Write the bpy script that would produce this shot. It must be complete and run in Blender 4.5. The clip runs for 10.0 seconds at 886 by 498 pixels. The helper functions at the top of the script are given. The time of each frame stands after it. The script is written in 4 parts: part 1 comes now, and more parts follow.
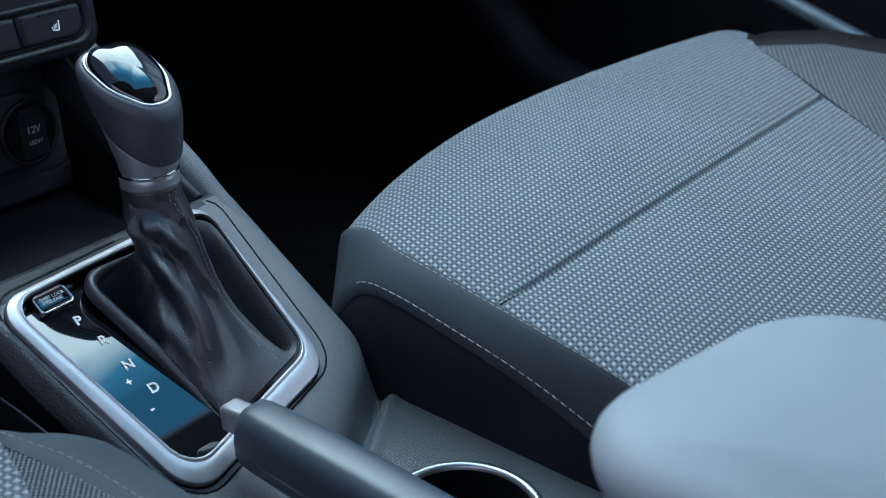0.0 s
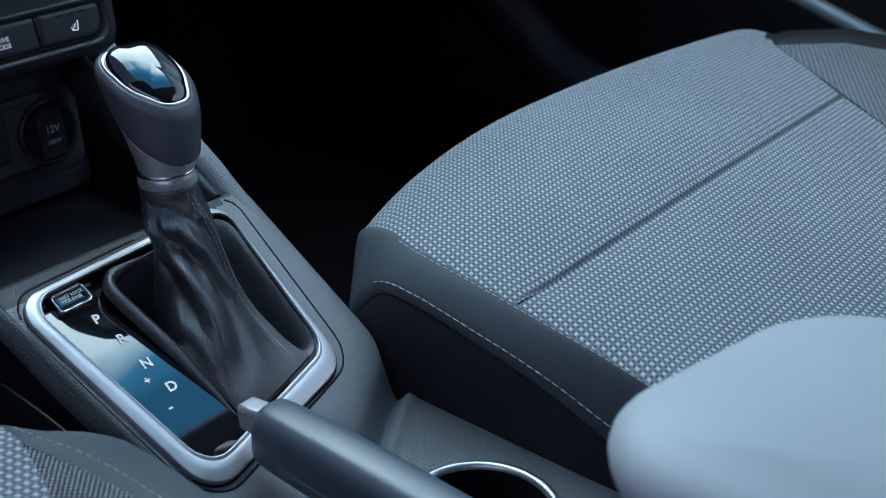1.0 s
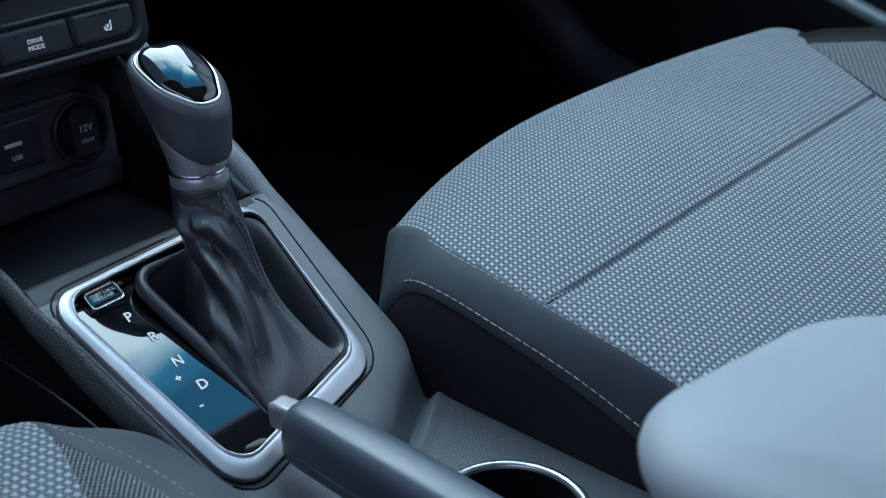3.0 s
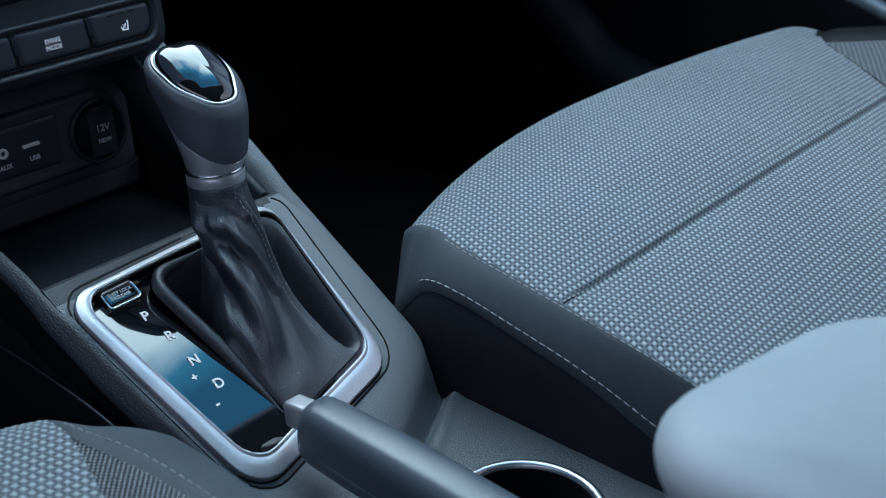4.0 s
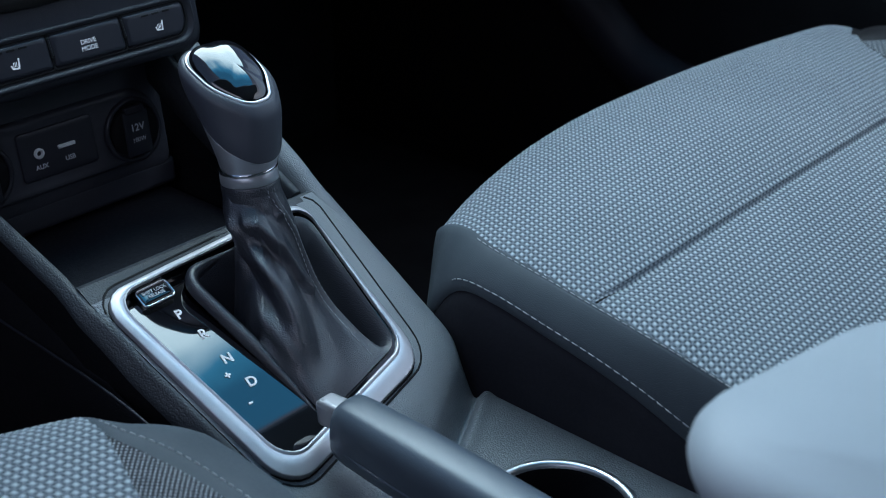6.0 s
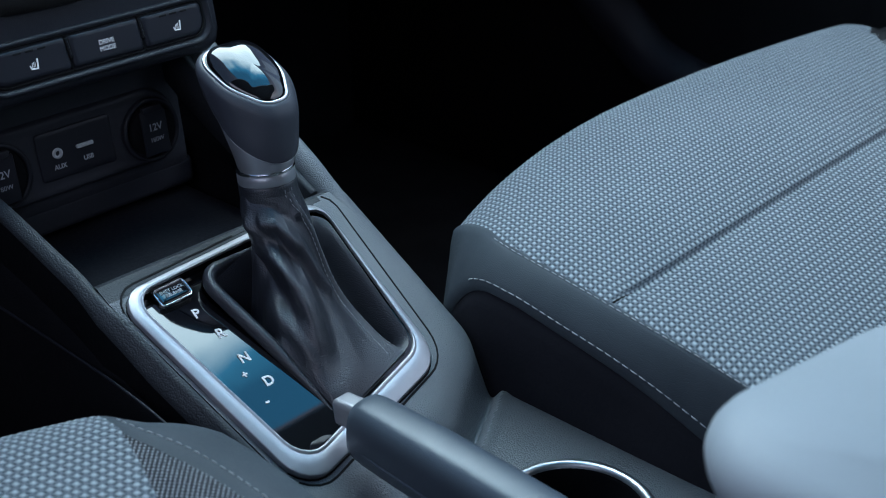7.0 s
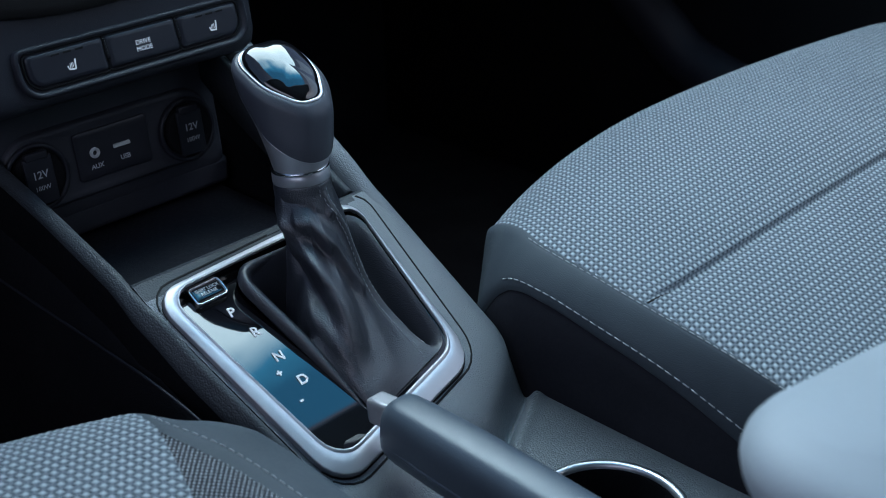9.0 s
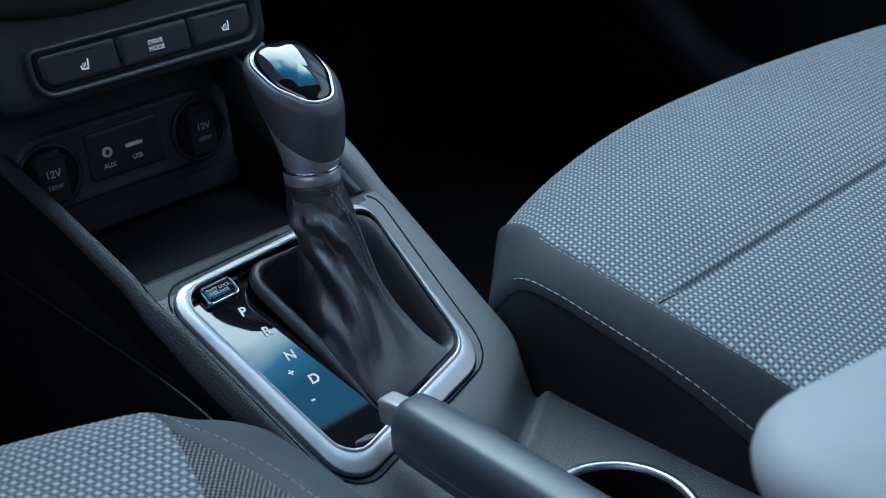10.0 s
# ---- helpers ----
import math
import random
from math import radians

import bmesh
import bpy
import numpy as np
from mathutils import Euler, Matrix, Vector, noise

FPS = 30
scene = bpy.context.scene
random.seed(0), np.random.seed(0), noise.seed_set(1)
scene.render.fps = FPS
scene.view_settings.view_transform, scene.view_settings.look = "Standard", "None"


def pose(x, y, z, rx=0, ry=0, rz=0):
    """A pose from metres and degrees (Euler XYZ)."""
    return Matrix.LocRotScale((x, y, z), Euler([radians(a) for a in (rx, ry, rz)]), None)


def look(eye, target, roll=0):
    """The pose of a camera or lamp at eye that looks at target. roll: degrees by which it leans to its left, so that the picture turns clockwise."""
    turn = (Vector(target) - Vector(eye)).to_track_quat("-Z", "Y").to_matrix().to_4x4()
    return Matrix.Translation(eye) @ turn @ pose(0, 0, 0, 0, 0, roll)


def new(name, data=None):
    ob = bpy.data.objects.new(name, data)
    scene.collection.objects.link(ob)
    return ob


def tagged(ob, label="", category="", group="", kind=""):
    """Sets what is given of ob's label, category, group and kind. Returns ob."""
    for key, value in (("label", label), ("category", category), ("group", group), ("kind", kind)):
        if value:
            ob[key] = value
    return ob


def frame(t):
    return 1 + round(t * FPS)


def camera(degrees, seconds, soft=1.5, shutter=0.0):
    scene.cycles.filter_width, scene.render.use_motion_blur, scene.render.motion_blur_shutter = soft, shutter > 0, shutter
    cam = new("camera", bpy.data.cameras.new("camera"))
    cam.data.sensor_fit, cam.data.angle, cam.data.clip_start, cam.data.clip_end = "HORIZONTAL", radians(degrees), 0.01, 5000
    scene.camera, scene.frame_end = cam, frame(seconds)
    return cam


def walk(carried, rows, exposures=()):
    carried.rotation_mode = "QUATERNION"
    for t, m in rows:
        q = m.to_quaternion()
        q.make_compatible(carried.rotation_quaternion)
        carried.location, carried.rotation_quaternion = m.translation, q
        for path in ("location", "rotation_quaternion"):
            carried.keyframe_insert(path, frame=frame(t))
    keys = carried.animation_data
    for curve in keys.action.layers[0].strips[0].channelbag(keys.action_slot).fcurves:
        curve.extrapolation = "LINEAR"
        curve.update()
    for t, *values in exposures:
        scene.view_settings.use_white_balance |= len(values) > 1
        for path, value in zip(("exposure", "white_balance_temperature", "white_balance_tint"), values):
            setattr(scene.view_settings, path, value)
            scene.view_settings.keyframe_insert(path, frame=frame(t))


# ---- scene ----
cam = camera(39.23, 10.0, soft=0.65)
cam.data.dof.use_dof = True
cam.data.dof.focus_distance = 0.72
cam.data.dof.aperture_fstop = 10.5
walk(cam, [
    (0.0, pose(-0.3750, -0.6000, 0.7100, 63.154, -1.367, -52.093)),
    (0.5, pose(-0.3750, -0.6000, 0.7100, 63.131, -1.209, -51.697)),
    (1.0, pose(-0.3750, -0.6000, 0.7100, 63.111, -1.075, -51.353)),
    (1.5, pose(-0.3750, -0.6000, 0.7100, 63.093, -0.951, -51.032)),
    (2.0, pose(-0.3750, -0.6000, 0.7100, 63.076, -0.827, -50.715)),
    (2.5, pose(-0.3750, -0.6000, 0.7100, 63.060, -0.699, -50.393)),
    (3.0, pose(-0.3750, -0.6000, 0.7100, 63.046, -0.565, -50.064)),
    (3.5, pose(-0.3750, -0.6000, 0.7100, 63.032, -0.427, -49.728)),
    (4.0, pose(-0.3750, -0.6000, 0.7100, 63.020, -0.286, -49.387)),
    (4.5, pose(-0.3750, -0.6000, 0.7100, 63.009, -0.143, -49.044)),
    (5.0, pose(-0.3750, -0.6000, 0.7100, 63.000, -0.000, -48.700)),
    (5.5, pose(-0.3750, -0.6000, 0.7100, 62.992, 0.144, -48.355)),
    (6.0, pose(-0.3750, -0.6000, 0.7100, 62.986, 0.288, -48.008)),
    (6.5, pose(-0.3750, -0.6000, 0.7100, 62.981, 0.434, -47.655)),
    (7.0, pose(-0.3750, -0.6000, 0.7100, 62.977, 0.583, -47.296)),
    (7.5, pose(-0.3750, -0.6000, 0.7100, 62.975, 0.735, -46.928)),
    (8.0, pose(-0.3750, -0.6000, 0.7100, 62.975, 0.888, -46.555)),
    (8.5, pose(-0.3750, -0.6000, 0.7100, 62.976, 1.038, -46.185)),
    (9.0, pose(-0.3750, -0.6000, 0.7100, 62.979, 1.174, -45.835)),
    (9.5, pose(-0.3750, -0.6000, 0.7100, 62.981, 1.283, -45.536)),
    (10.0, pose(-0.3750, -0.6000, 0.7100, 62.982, 1.340, -45.333)),
])

# ---------------------------------------------------------------- light
scene.view_settings.exposure = 0.0
world = bpy.data.worlds.new("sky")
scene.world = world
world.use_nodes = True
wt = world.node_tree
sky = wt.nodes.new("ShaderNodeTexSky")
sky.sky_type = "NISHITA"
sky.sun_disc = False
sky.sun_elevation = radians(50)
sky.sun_rotation = radians(150)
wt.links.new(sky.outputs[0], wt.nodes["Background"].inputs[0])
wt.nodes["Background"].inputs[1].default_value = 0.15


def area(name, eye, target, w, h, power, colour):
    lamp = bpy.data.lights.new(name, "AREA")
    lamp.shape, lamp.size, lamp.size_y = "RECTANGLE", w, h
    lamp.energy, lamp.color = power, colour
    ob = new(name, lamp)
    ob.matrix_world = look(eye, target)
    return ob


SKYBLUE = (0.60, 0.84, 1.0)
area("passenger_window_daylight", (0.80, -0.45, 1.0), (0.1, -0.4, 0.40), 0.95, 0.38, 0.65, SKYBLUE)
area("driver_window_daylight", (-1.15, -0.75, 1.20), (0.1, -0.30, 0.35), 1.0, 0.50, 2.0, (0.88, 0.86, 1.0))

# ---------------------------------------------------------------- materials


def material(name):
    m = bpy.data.materials.new(name)
    m.use_nodes = True
    return m, m.node_tree, m.node_tree.nodes["Principled BSDF"]


def node(nt, kind, **inputs):
    n = nt.nodes.new(kind)
    for key, value in inputs.items():
        n.inputs[key.replace("_", " ")].default_value = value
    return n


def noise_node(nt, scale, detail=3.0, coord="Object"):
    tc = nt.nodes.new("ShaderNodeTexCoord")
    n = node(nt, "ShaderNodeTexNoise", Scale=scale, Detail=detail)
    nt.links.new(tc.outputs[coord], n.inputs["Vector"])
    return n


def ramp(nt, source, stops):
    r = nt.nodes.new("ShaderNodeValToRGB")
    while len(r.color_ramp.elements) < len(stops):
        r.color_ramp.elements.new(0.5)
    for e, (pos, col) in zip(r.color_ramp.elements, stops):
        e.position = pos
        e.color = (*col, 1) if len(col) == 3 else (col[0], col[0], col[0], 1)
    nt.links.new(source, r.inputs[0])
    return r


def bump(nt, p, source, strength, distance, below=None):
    b = node(nt, "ShaderNodeBump", Strength=strength, Distance=distance)
    nt.links.new(source, b.inputs["Height"])
    if below is not None:
        nt.links.new(below.outputs[0], b.inputs["Normal"])
    nt.links.new(b.outputs[0], p.inputs["Normal"])
    return b


def maths(nt, op, a, b=None, c=None):
    n = nt.nodes.new("ShaderNodeMath")
    n.operation = op
    for i, v in enumerate((a, b, c)):
        if v is None:
            continue
        if isinstance(v, (int, float)):
            n.inputs[i].default_value = v
        else:
            nt.links.new(v, n.inputs[i])
    return n.outputs[0]


def grained(name, dark, light, rough, grain=900.0, depth=0.0004, strength=0.6, cells=True, spec=0.5, sheen=0.0, coat=0.0):
    """Moulded or leather-grained surface with faint colour drift and pebble relief."""
    m, nt, p = material(name)
    big = noise_node(nt, 14.0)
    r = ramp(nt, big.outputs[0], [(0.35, dark), (0.65, light)])
    nt.links.new(r.outputs[0], p.inputs["Base Color"])
    fine = noise_node(nt, grain * 0.35, 2.0)
    rr = ramp(nt, fine.outputs[0], [(0.3, (rough - 0.06,)), (0.7, (rough + 0.06,))])
    nt.links.new(rr.outputs[0], p.inputs["Roughness"])
    p.inputs["Specular IOR Level"].default_value = spec
    p.inputs["Sheen Weight"].default_value = sheen
    p.inputs["Sheen Roughness"].default_value = 0.4
    p.inputs["Coat Weight"].default_value = coat
    p.inputs["Coat Roughness"].default_value = 0.36
    if cells:
        tc = nt.nodes.new("ShaderNodeTexCoord")
        v = node(nt, "ShaderNodeTexVoronoi", Scale=grain)
        v.feature = "F1"
        nt.links.new(tc.outputs["Object"], v.inputs["Vector"])
        dome = maths(nt, "SUBTRACT", 1.0, maths(nt, "POWER", v.outputs["Distance"], 2.0))
        b1 = bump(nt, p, dome, strength, depth)
        big2 = noise_node(nt, grain * 0.12, 3.0)
        bump(nt, p, big2.outputs[0], strength * 0.14, depth, b1)
    else:
        bump(nt, p, fine.outputs[0], strength, depth)
    return m


def plain(name, colour, rough, metal=0.0, coat=0.0, spec=0.5, wear=0.04, scale=60.0):
    m, nt, p = material(name)
    n = noise_node(nt, scale)
    lo = tuple(c * 0.9 for c in colour)
    r = ramp(nt, n.outputs[0], [(0.3, lo), (0.7, colour)])
    nt.links.new(r.outputs[0], p.inputs["Base Color"])
    rr = ramp(nt, n.outputs[0], [(0.3, (max(rough - wear, 0.02),)), (0.7, (rough + wear,))])
    nt.links.new(rr.outputs[0], p.inputs["Roughness"])
    p.inputs["Metallic"].default_value = metal
    p.inputs["Coat Weight"].default_value = coat
    p.inputs["Coat Roughness"].default_value = 0.03
    p.inputs["Specular IOR Level"].default_value = spec
    return m


WEAVE_X, WEAVE_Y, WEAVE_SKEW, FINE = 0.0044, 0.0044, 0.30, 0.0030


def cloth(name):
    m, nt, p = material(name)
    uv = nt.nodes.new("ShaderNodeUVMap")
    sep = nt.nodes.new("ShaderNodeSeparateXYZ")
    nt.links.new(uv.outputs[0], sep.inputs[0])
    p.inputs["Roughness"].default_value = 0.7
    p.inputs["Sheen Weight"].default_value = 0.15
    p.inputs["Sheen Roughness"].default_value = 0.5
    return m, nt, p, sep.outputs[0], sep.outputs[1]


def basket(name, light, mid, dark):
    """Basket weave by the cloth's own metres: pale bundles and duller ones in turn, dark gaps between."""
    m, nt, p, x, y = cloth(name)
    wave = 2 * math.pi
    warp = noise_node(nt, 160.0, 2.0)
    bend = maths(nt, "MULTIPLY", maths(nt, "SUBTRACT", warp.outputs[0], 0.5), 0.0007)
    x, y = maths(nt, "ADD", x, bend), maths(nt, "SUBTRACT", y, bend)
    cu = maths(nt, "COSINE", maths(nt, "MULTIPLY", maths(nt, "MULTIPLY_ADD", y, -WEAVE_SKEW, x), wave / WEAVE_X))
    cv = maths(nt, "COSINE", maths(nt, "MULTIPLY", y, wave / WEAVE_Y))
    pu, mu = maths(nt, "MULTIPLY_ADD", cu, 0.5, 0.5), maths(nt, "MULTIPLY_ADD", cu, -0.5, 0.5)
    pv, mv = maths(nt, "MULTIPLY_ADD", cv, 0.5, 0.5), maths(nt, "MULTIPLY_ADD", cv, -0.5, 0.5)
    main = maths(nt, "MULTIPLY", maths(nt, "POWER", pu, 0.85), maths(nt, "POWER", pv, 0.85))
    knot = maths(nt, "MULTIPLY", maths(nt, "POWER", mu, 0.7), maths(nt, "POWER", mv, 0.85))
    v = maths(nt, "MULTIPLY_ADD", knot, 0.36, main)
    fuzz = noise_node(nt, 900.0, 2.0)
    thread = maths(nt, "SINE", maths(nt, "MULTIPLY", x, wave / 0.00088))
    cross = maths(nt, "SINE", maths(nt, "MULTIPLY", y, wave / 0.00094))
    fine = maths(nt, "ADD", maths(nt, "MULTIPLY", thread, 0.22), maths(nt, "MULTIPLY", cross, 0.16))
    fine = maths(nt, "ADD", fine, maths(nt, "MULTIPLY", maths(nt, "SUBTRACT", fuzz.outputs[0], 0.5), 0.5))
    drift = noise_node(nt, 9.0, 2.0)
    shade = maths(nt, "MULTIPLY_ADD", fine, 0.46, v)
    shade = maths(nt, "ADD", shade, maths(nt, "MULTIPLY", maths(nt, "SUBTRACT", drift.outputs[0], 0.5), 0.10))
    r = ramp(nt, shade, [(0.05, dark), (0.26, mid), (0.54, tuple(0.42 * q + 0.58 * w for q, w in zip(light, mid))), (0.98, light)])
    nt.links.new(r.outputs[0], p.inputs["Base Color"])
    bump(nt, p, fine, 0.5, 0.0003)
    return m


def dotted(name, light, dark, lo, hi, px_=FINE, py_=FINE):
    """Fine cloth with small pale dots, staggered."""
    m, nt, p, x, y = cloth(name)
    wave = 2 * math.pi
    v = maths(nt, "MULTIPLY", maths(nt, "SINE", maths(nt, "MULTIPLY", x, wave / px_)), maths(nt, "SINE", maths(nt, "MULTIPLY", y, wave / py_)))
    fuzz = noise_node(nt, 700.0, 2.0)
    v = maths(nt, "ADD", v, maths(nt, "MULTIPLY", maths(nt, "SUBTRACT", fuzz.outputs[0], 0.5), 0.35))
    r = ramp(nt, v, [(lo, dark), (hi, light)])
    nt.links.new(r.outputs[0], p.inputs["Base Color"])
    bump(nt, p, v, 0.4, 0.0003)
    return m


M_WEAVE = basket("coarse_grey_weave", (0.60, 0.655, 0.69), (0.114, 0.143, 0.172), (0.018, 0.027, 0.040))
M_FINE = dotted("fine_dotted_dark_weave", (0.60, 0.63, 0.66), (0.020, 0.022, 0.030), 0.35, 0.75)
M_FINE_PALE = dotted("fine_dotted_grey_weave", (0.27, 0.295, 0.315), (0.085, 0.096, 0.110), -0.5, 0.7, 0.0062, 0.0044)
M_BORDER = grained("outer_border_leatherette", (0.018, 0.017, 0.019), (0.023, 0.022, 0.024), 0.6, 1500, 0.00012, 0.5, spec=0.3)
M_BAND = grained("grey_leatherette", (0.072, 0.087, 0.101), (0.097, 0.113, 0.130), 0.60, 1500, 0.00012, 0.6, spec=0.28)
M_SIDE = grained("black_knit_side", (0.020, 0.020, 0.026), (0.028, 0.028, 0.035), 0.85, 1100, 0.0003, 0.6, cells=False, spec=0.2)
M_PLASTIC = grained("grained_dark_plastic", (0.205, 0.220, 0.238), (0.228, 0.243, 0.262), 0.38, 1150, 0.0006, 0.65, spec=0.6)
# the console plastic again, dimmed for the lower-lying deck
M_PLASTIC_DIM = grained("deck_plastic", (0.105, 0.116, 0.128), (0.120, 0.131, 0.144), 0.45, 900, 0.0005, 0.55)
# dash plastic lightened to make up for missing light in the socket recess
M_DASH_LIFTED = grained("lifted_dash_plastic", (0.036, 0.038, 0.050), (0.044, 0.046, 0.060), 0.55, 1400, 0.00012, 0.4)
M_TRAYFLOOR = grained("tray_rubber", (0.014, 0.014, 0.019), (0.018, 0.018, 0.024), 0.6, 1100, 0.0002, 0.4, spec=0.35)
M_HOOD = grained("brown_black_plastic", (0.012, 0.010, 0.010), (0.016, 0.013, 0.013), 0.5, 1400, 0.00012, 0.4, spec=0.4)
# the same plastic darkened: shade on the rails and tray edge put into colour
M_PLASTIC_SHADED = grained("shaded_console_plastic", (0.042, 0.047, 0.054), (0.051, 0.056, 0.064), 0.48, 950, 0.0005, 0.5)
M_PLASTIC_BLACK = grained("black_soft_plastic", (0.007, 0.007, 0.009), (0.010, 0.010, 0.012), 0.75, 900, 0.0003, 0.4, spec=0.15)
M_DASH = grained("dash_plastic", (0.019, 0.020, 0.029), (0.024, 0.025, 0.035), 0.55, 1400, 0.00012, 0.4)
M_LEATHER = grained("black_leather", (0.027, 0.029, 0.040), (0.035, 0.037, 0.050), 0.40, 1150, 0.0004, 0.7, spec=1.0, coat=0.6)
M_GRIP = grained("brake_grip_leather", (0.090, 0.114, 0.142), (0.104, 0.129, 0.158), 0.36, 1500, 0.0001, 0.4, spec=0.8)
M_ARM = grained("armrest_leather", (0.48, 0.515, 0.54), (0.52, 0.55, 0.58), 0.55, 1300, 0.0001, 0.4, spec=0.6)
M_KNOB = grained("knob_leather", (0.072, 0.076, 0.094), (0.082, 0.086, 0.105), 0.45, 1700, 0.00008, 0.4, spec=0.5)
M_SATIN = plain("satin_silver", (0.60, 0.59, 0.62), 0.44, 0.75)
M_SATIN_BRIGHT = plain("satin_bright", (0.60, 0.61, 0.64), 0.34, 1.0)
M_CHROME = plain("bright_chrome", (0.86, 0.87, 0.88), 0.12, 1.0, wear=0.03)
M_STEEL = plain("brushed_collar", (0.60, 0.61, 0.64), 0.38, 0.6, wear=0.02)
M_GLOSS = plain("piano_black", (0.006, 0.006, 0.008), 0.04, 0.0, 1.0, spec=0.6, wear=0.02)
M_WHITE = plain("white_print", (0.80, 0.82, 0.84), 0.5)
M_GREYPRINT = plain("grey_print", (0.70, 0.73, 0.76), 0.5)
# white print with a glow added to brighten letters and symbols
M_PRINT_GLOW = plain("white_print_added_glow", (0.85, 0.87, 0.90), 0.5)
M_PRINT_GLOW.node_tree.nodes["Principled BSDF"].inputs["Emission Color"].default_value = (0.75, 0.86, 1.0, 1)
M_PRINT_GLOW.node_tree.nodes["Principled BSDF"].inputs["Emission Strength"].default_value = 0.25
M_THREAD = plain("grey_thread", (0.50, 0.51, 0.52), 0.8)
M_BOOTTHREAD = plain("boot_thread", (0.52, 0.53, 0.55), 0.8)
M_CARPET = grained("black_carpet", (0.034, 0.036, 0.042), (0.046, 0.048, 0.055), 0.95, 500, 0.002, 0.8, cells=False, spec=0.1)
M_HEADLINER = grained("grey_headliner", (0.30, 0.31, 0.31), (0.34, 0.35, 0.35), 0.9, 500, 0.0005, 0.4, cells=False)
M_BUTTON = plain("button_black", (0.025, 0.026, 0.037), 0.42)
M_STRIP = plain("pale_satin_trim", (0.16, 0.19, 0.22), 0.4, 0.3)
M_SEAM = plain("seam_black", (0.004, 0.004, 0.005), 0.8)

# sky beyond the windscreen: deep blue high up, pale lower down, broken cloud
M_SKY, nt, p = material("sky_outside")
p.inputs["Base Color"].default_value = (0, 0, 0, 1)
p.inputs["Specular IOR Level"].default_value = 0.0
tc = nt.nodes.new("ShaderNodeTexCoord")
sep = nt.nodes.new("ShaderNodeSeparateXYZ")
nt.links.new(tc.outputs["Object"], sep.inputs[0])
cloud = noise_node(nt, 7.0, 4.0)
mix = nt.nodes.new("ShaderNodeMath")
mix.operation = "MULTIPLY_ADD"
nt.links.new(cloud.outputs[0], mix.inputs[0])
mix.inputs[1].default_value = 0.12
nt.links.new(sep.outputs[1], mix.inputs[2])
mr = nt.nodes.new("ShaderNodeMapRange")
mr.inputs["From Min"].default_value, mr.inputs["From Max"].default_value = -0.125, 0.435
nt.links.new(mix.outputs[0], mr.inputs["Value"])
r = ramp(nt, mr.outputs[0], [(0.0, (0.014, 0.085, 0.17)), (0.10, (0.028, 0.17, 0.31)), (0.22, (0.45, 0.65, 0.77)), (0.5, (0.65, 0.86, 0.99))])
nt.links.new(r.outputs[0], p.inputs["Emission Color"])
p.inputs["Emission Strength"].default_value = 9.2

# ---------------------------------------------------------------- builders


def obj(name, verts, faces, mat, parent=None, label="", smooth=True, uvs=None):
    me = bpy.data.meshes.new(name)
    me.from_pydata([tuple(v) for v in verts], [], [tuple(f) for f in faces])
    if smooth:
        me.polygons.foreach_set("use_smooth", [q.loop_total <= 4 for q in me.polygons])
    if uvs is not None:
        layer = me.uv_layers.new(name="UVMap")
        idx = np.empty(len(me.loops), dtype=np.int32)
        me.loops.foreach_get("vertex_index", idx)
        layer.data.foreach_set("uv", np.asarray(uvs, dtype=np.float32)[idx].ravel())
    me.materials.append(mat)
    me.update()
    ob = new(name, me)
    ob.parent = parent
    if label:
        tagged(ob, label)
    return ob


def part(name, bm, mat, parent, label="", smooth=True):
    me = bpy.data.meshes.new(name)
    bmesh.ops.recalc_face_normals(bm, faces=bm.faces)
    bm.to_mesh(me)
    bm.free()
    if smooth:
        widest = max(q.area for q in me.polygons)
        me.polygons.foreach_set("use_smooth", [q.area < 0.2 * widest for q in me.polygons])
    me.materials.append(mat)
    ob = new(name, me)
    ob.parent = parent
    if label:
        tagged(ob, label)
    return ob


def thing(name, label, category, group="", at=(0, 0, 0), kind=""):
    ob = new(name)
    ob.empty_display_size = 0.02
    ob.location = at
    return tagged(ob, label, category, group, kind)


def loft(rings, close_ring=True, cap_start=False, cap_end=False, close_loft=False):
    """Vertices and faces of a skin over rings of equally many points."""
    n = len(rings[0])
    verts = [v for r in rings for v in r]
    faces = []
    k = len(rings)
    for i in range(k if close_loft else k - 1):
        a, b = i * n, ((i + 1) % k) * n
        for j in range(n if close_ring else n - 1):
            j2 = (j + 1) % n
            faces.append((a + j, a + j2, b + j2, b + j))
    if cap_start:
        faces.append(tuple(range(n))[::-1])
    if cap_end:
        faces.append(tuple((k - 1) * n + j for j in range(n)))
    return verts, faces


def rounded(corners, radii, steps=8, edge=6):
    """A closed outline through corner points, each rounded by its radius."""
    out = []
    n = len(corners)
    for i in range(n):
        p, a, b = Vector(corners[i]), Vector(corners[i - 1]), Vector(corners[(i + 1) % n])
        u, v = (a - p).normalized(), (b - p).normalized()
        half = u.angle(v) / 2
        r = radii[i] if isinstance(radii, (list, tuple)) else radii
        d = r / math.tan(half)
        s, e = p + u * d, p + v * d
        c = p + (u + v).normalized() * (r / math.sin(half))
        for k in range(steps + 1):
            t = k / steps
            q = (s - c).lerp(e - c, t)
            q = q.normalized() * r
            out.append(tuple(c + q))
    return resampled(out, max(96, edge * 16), True)


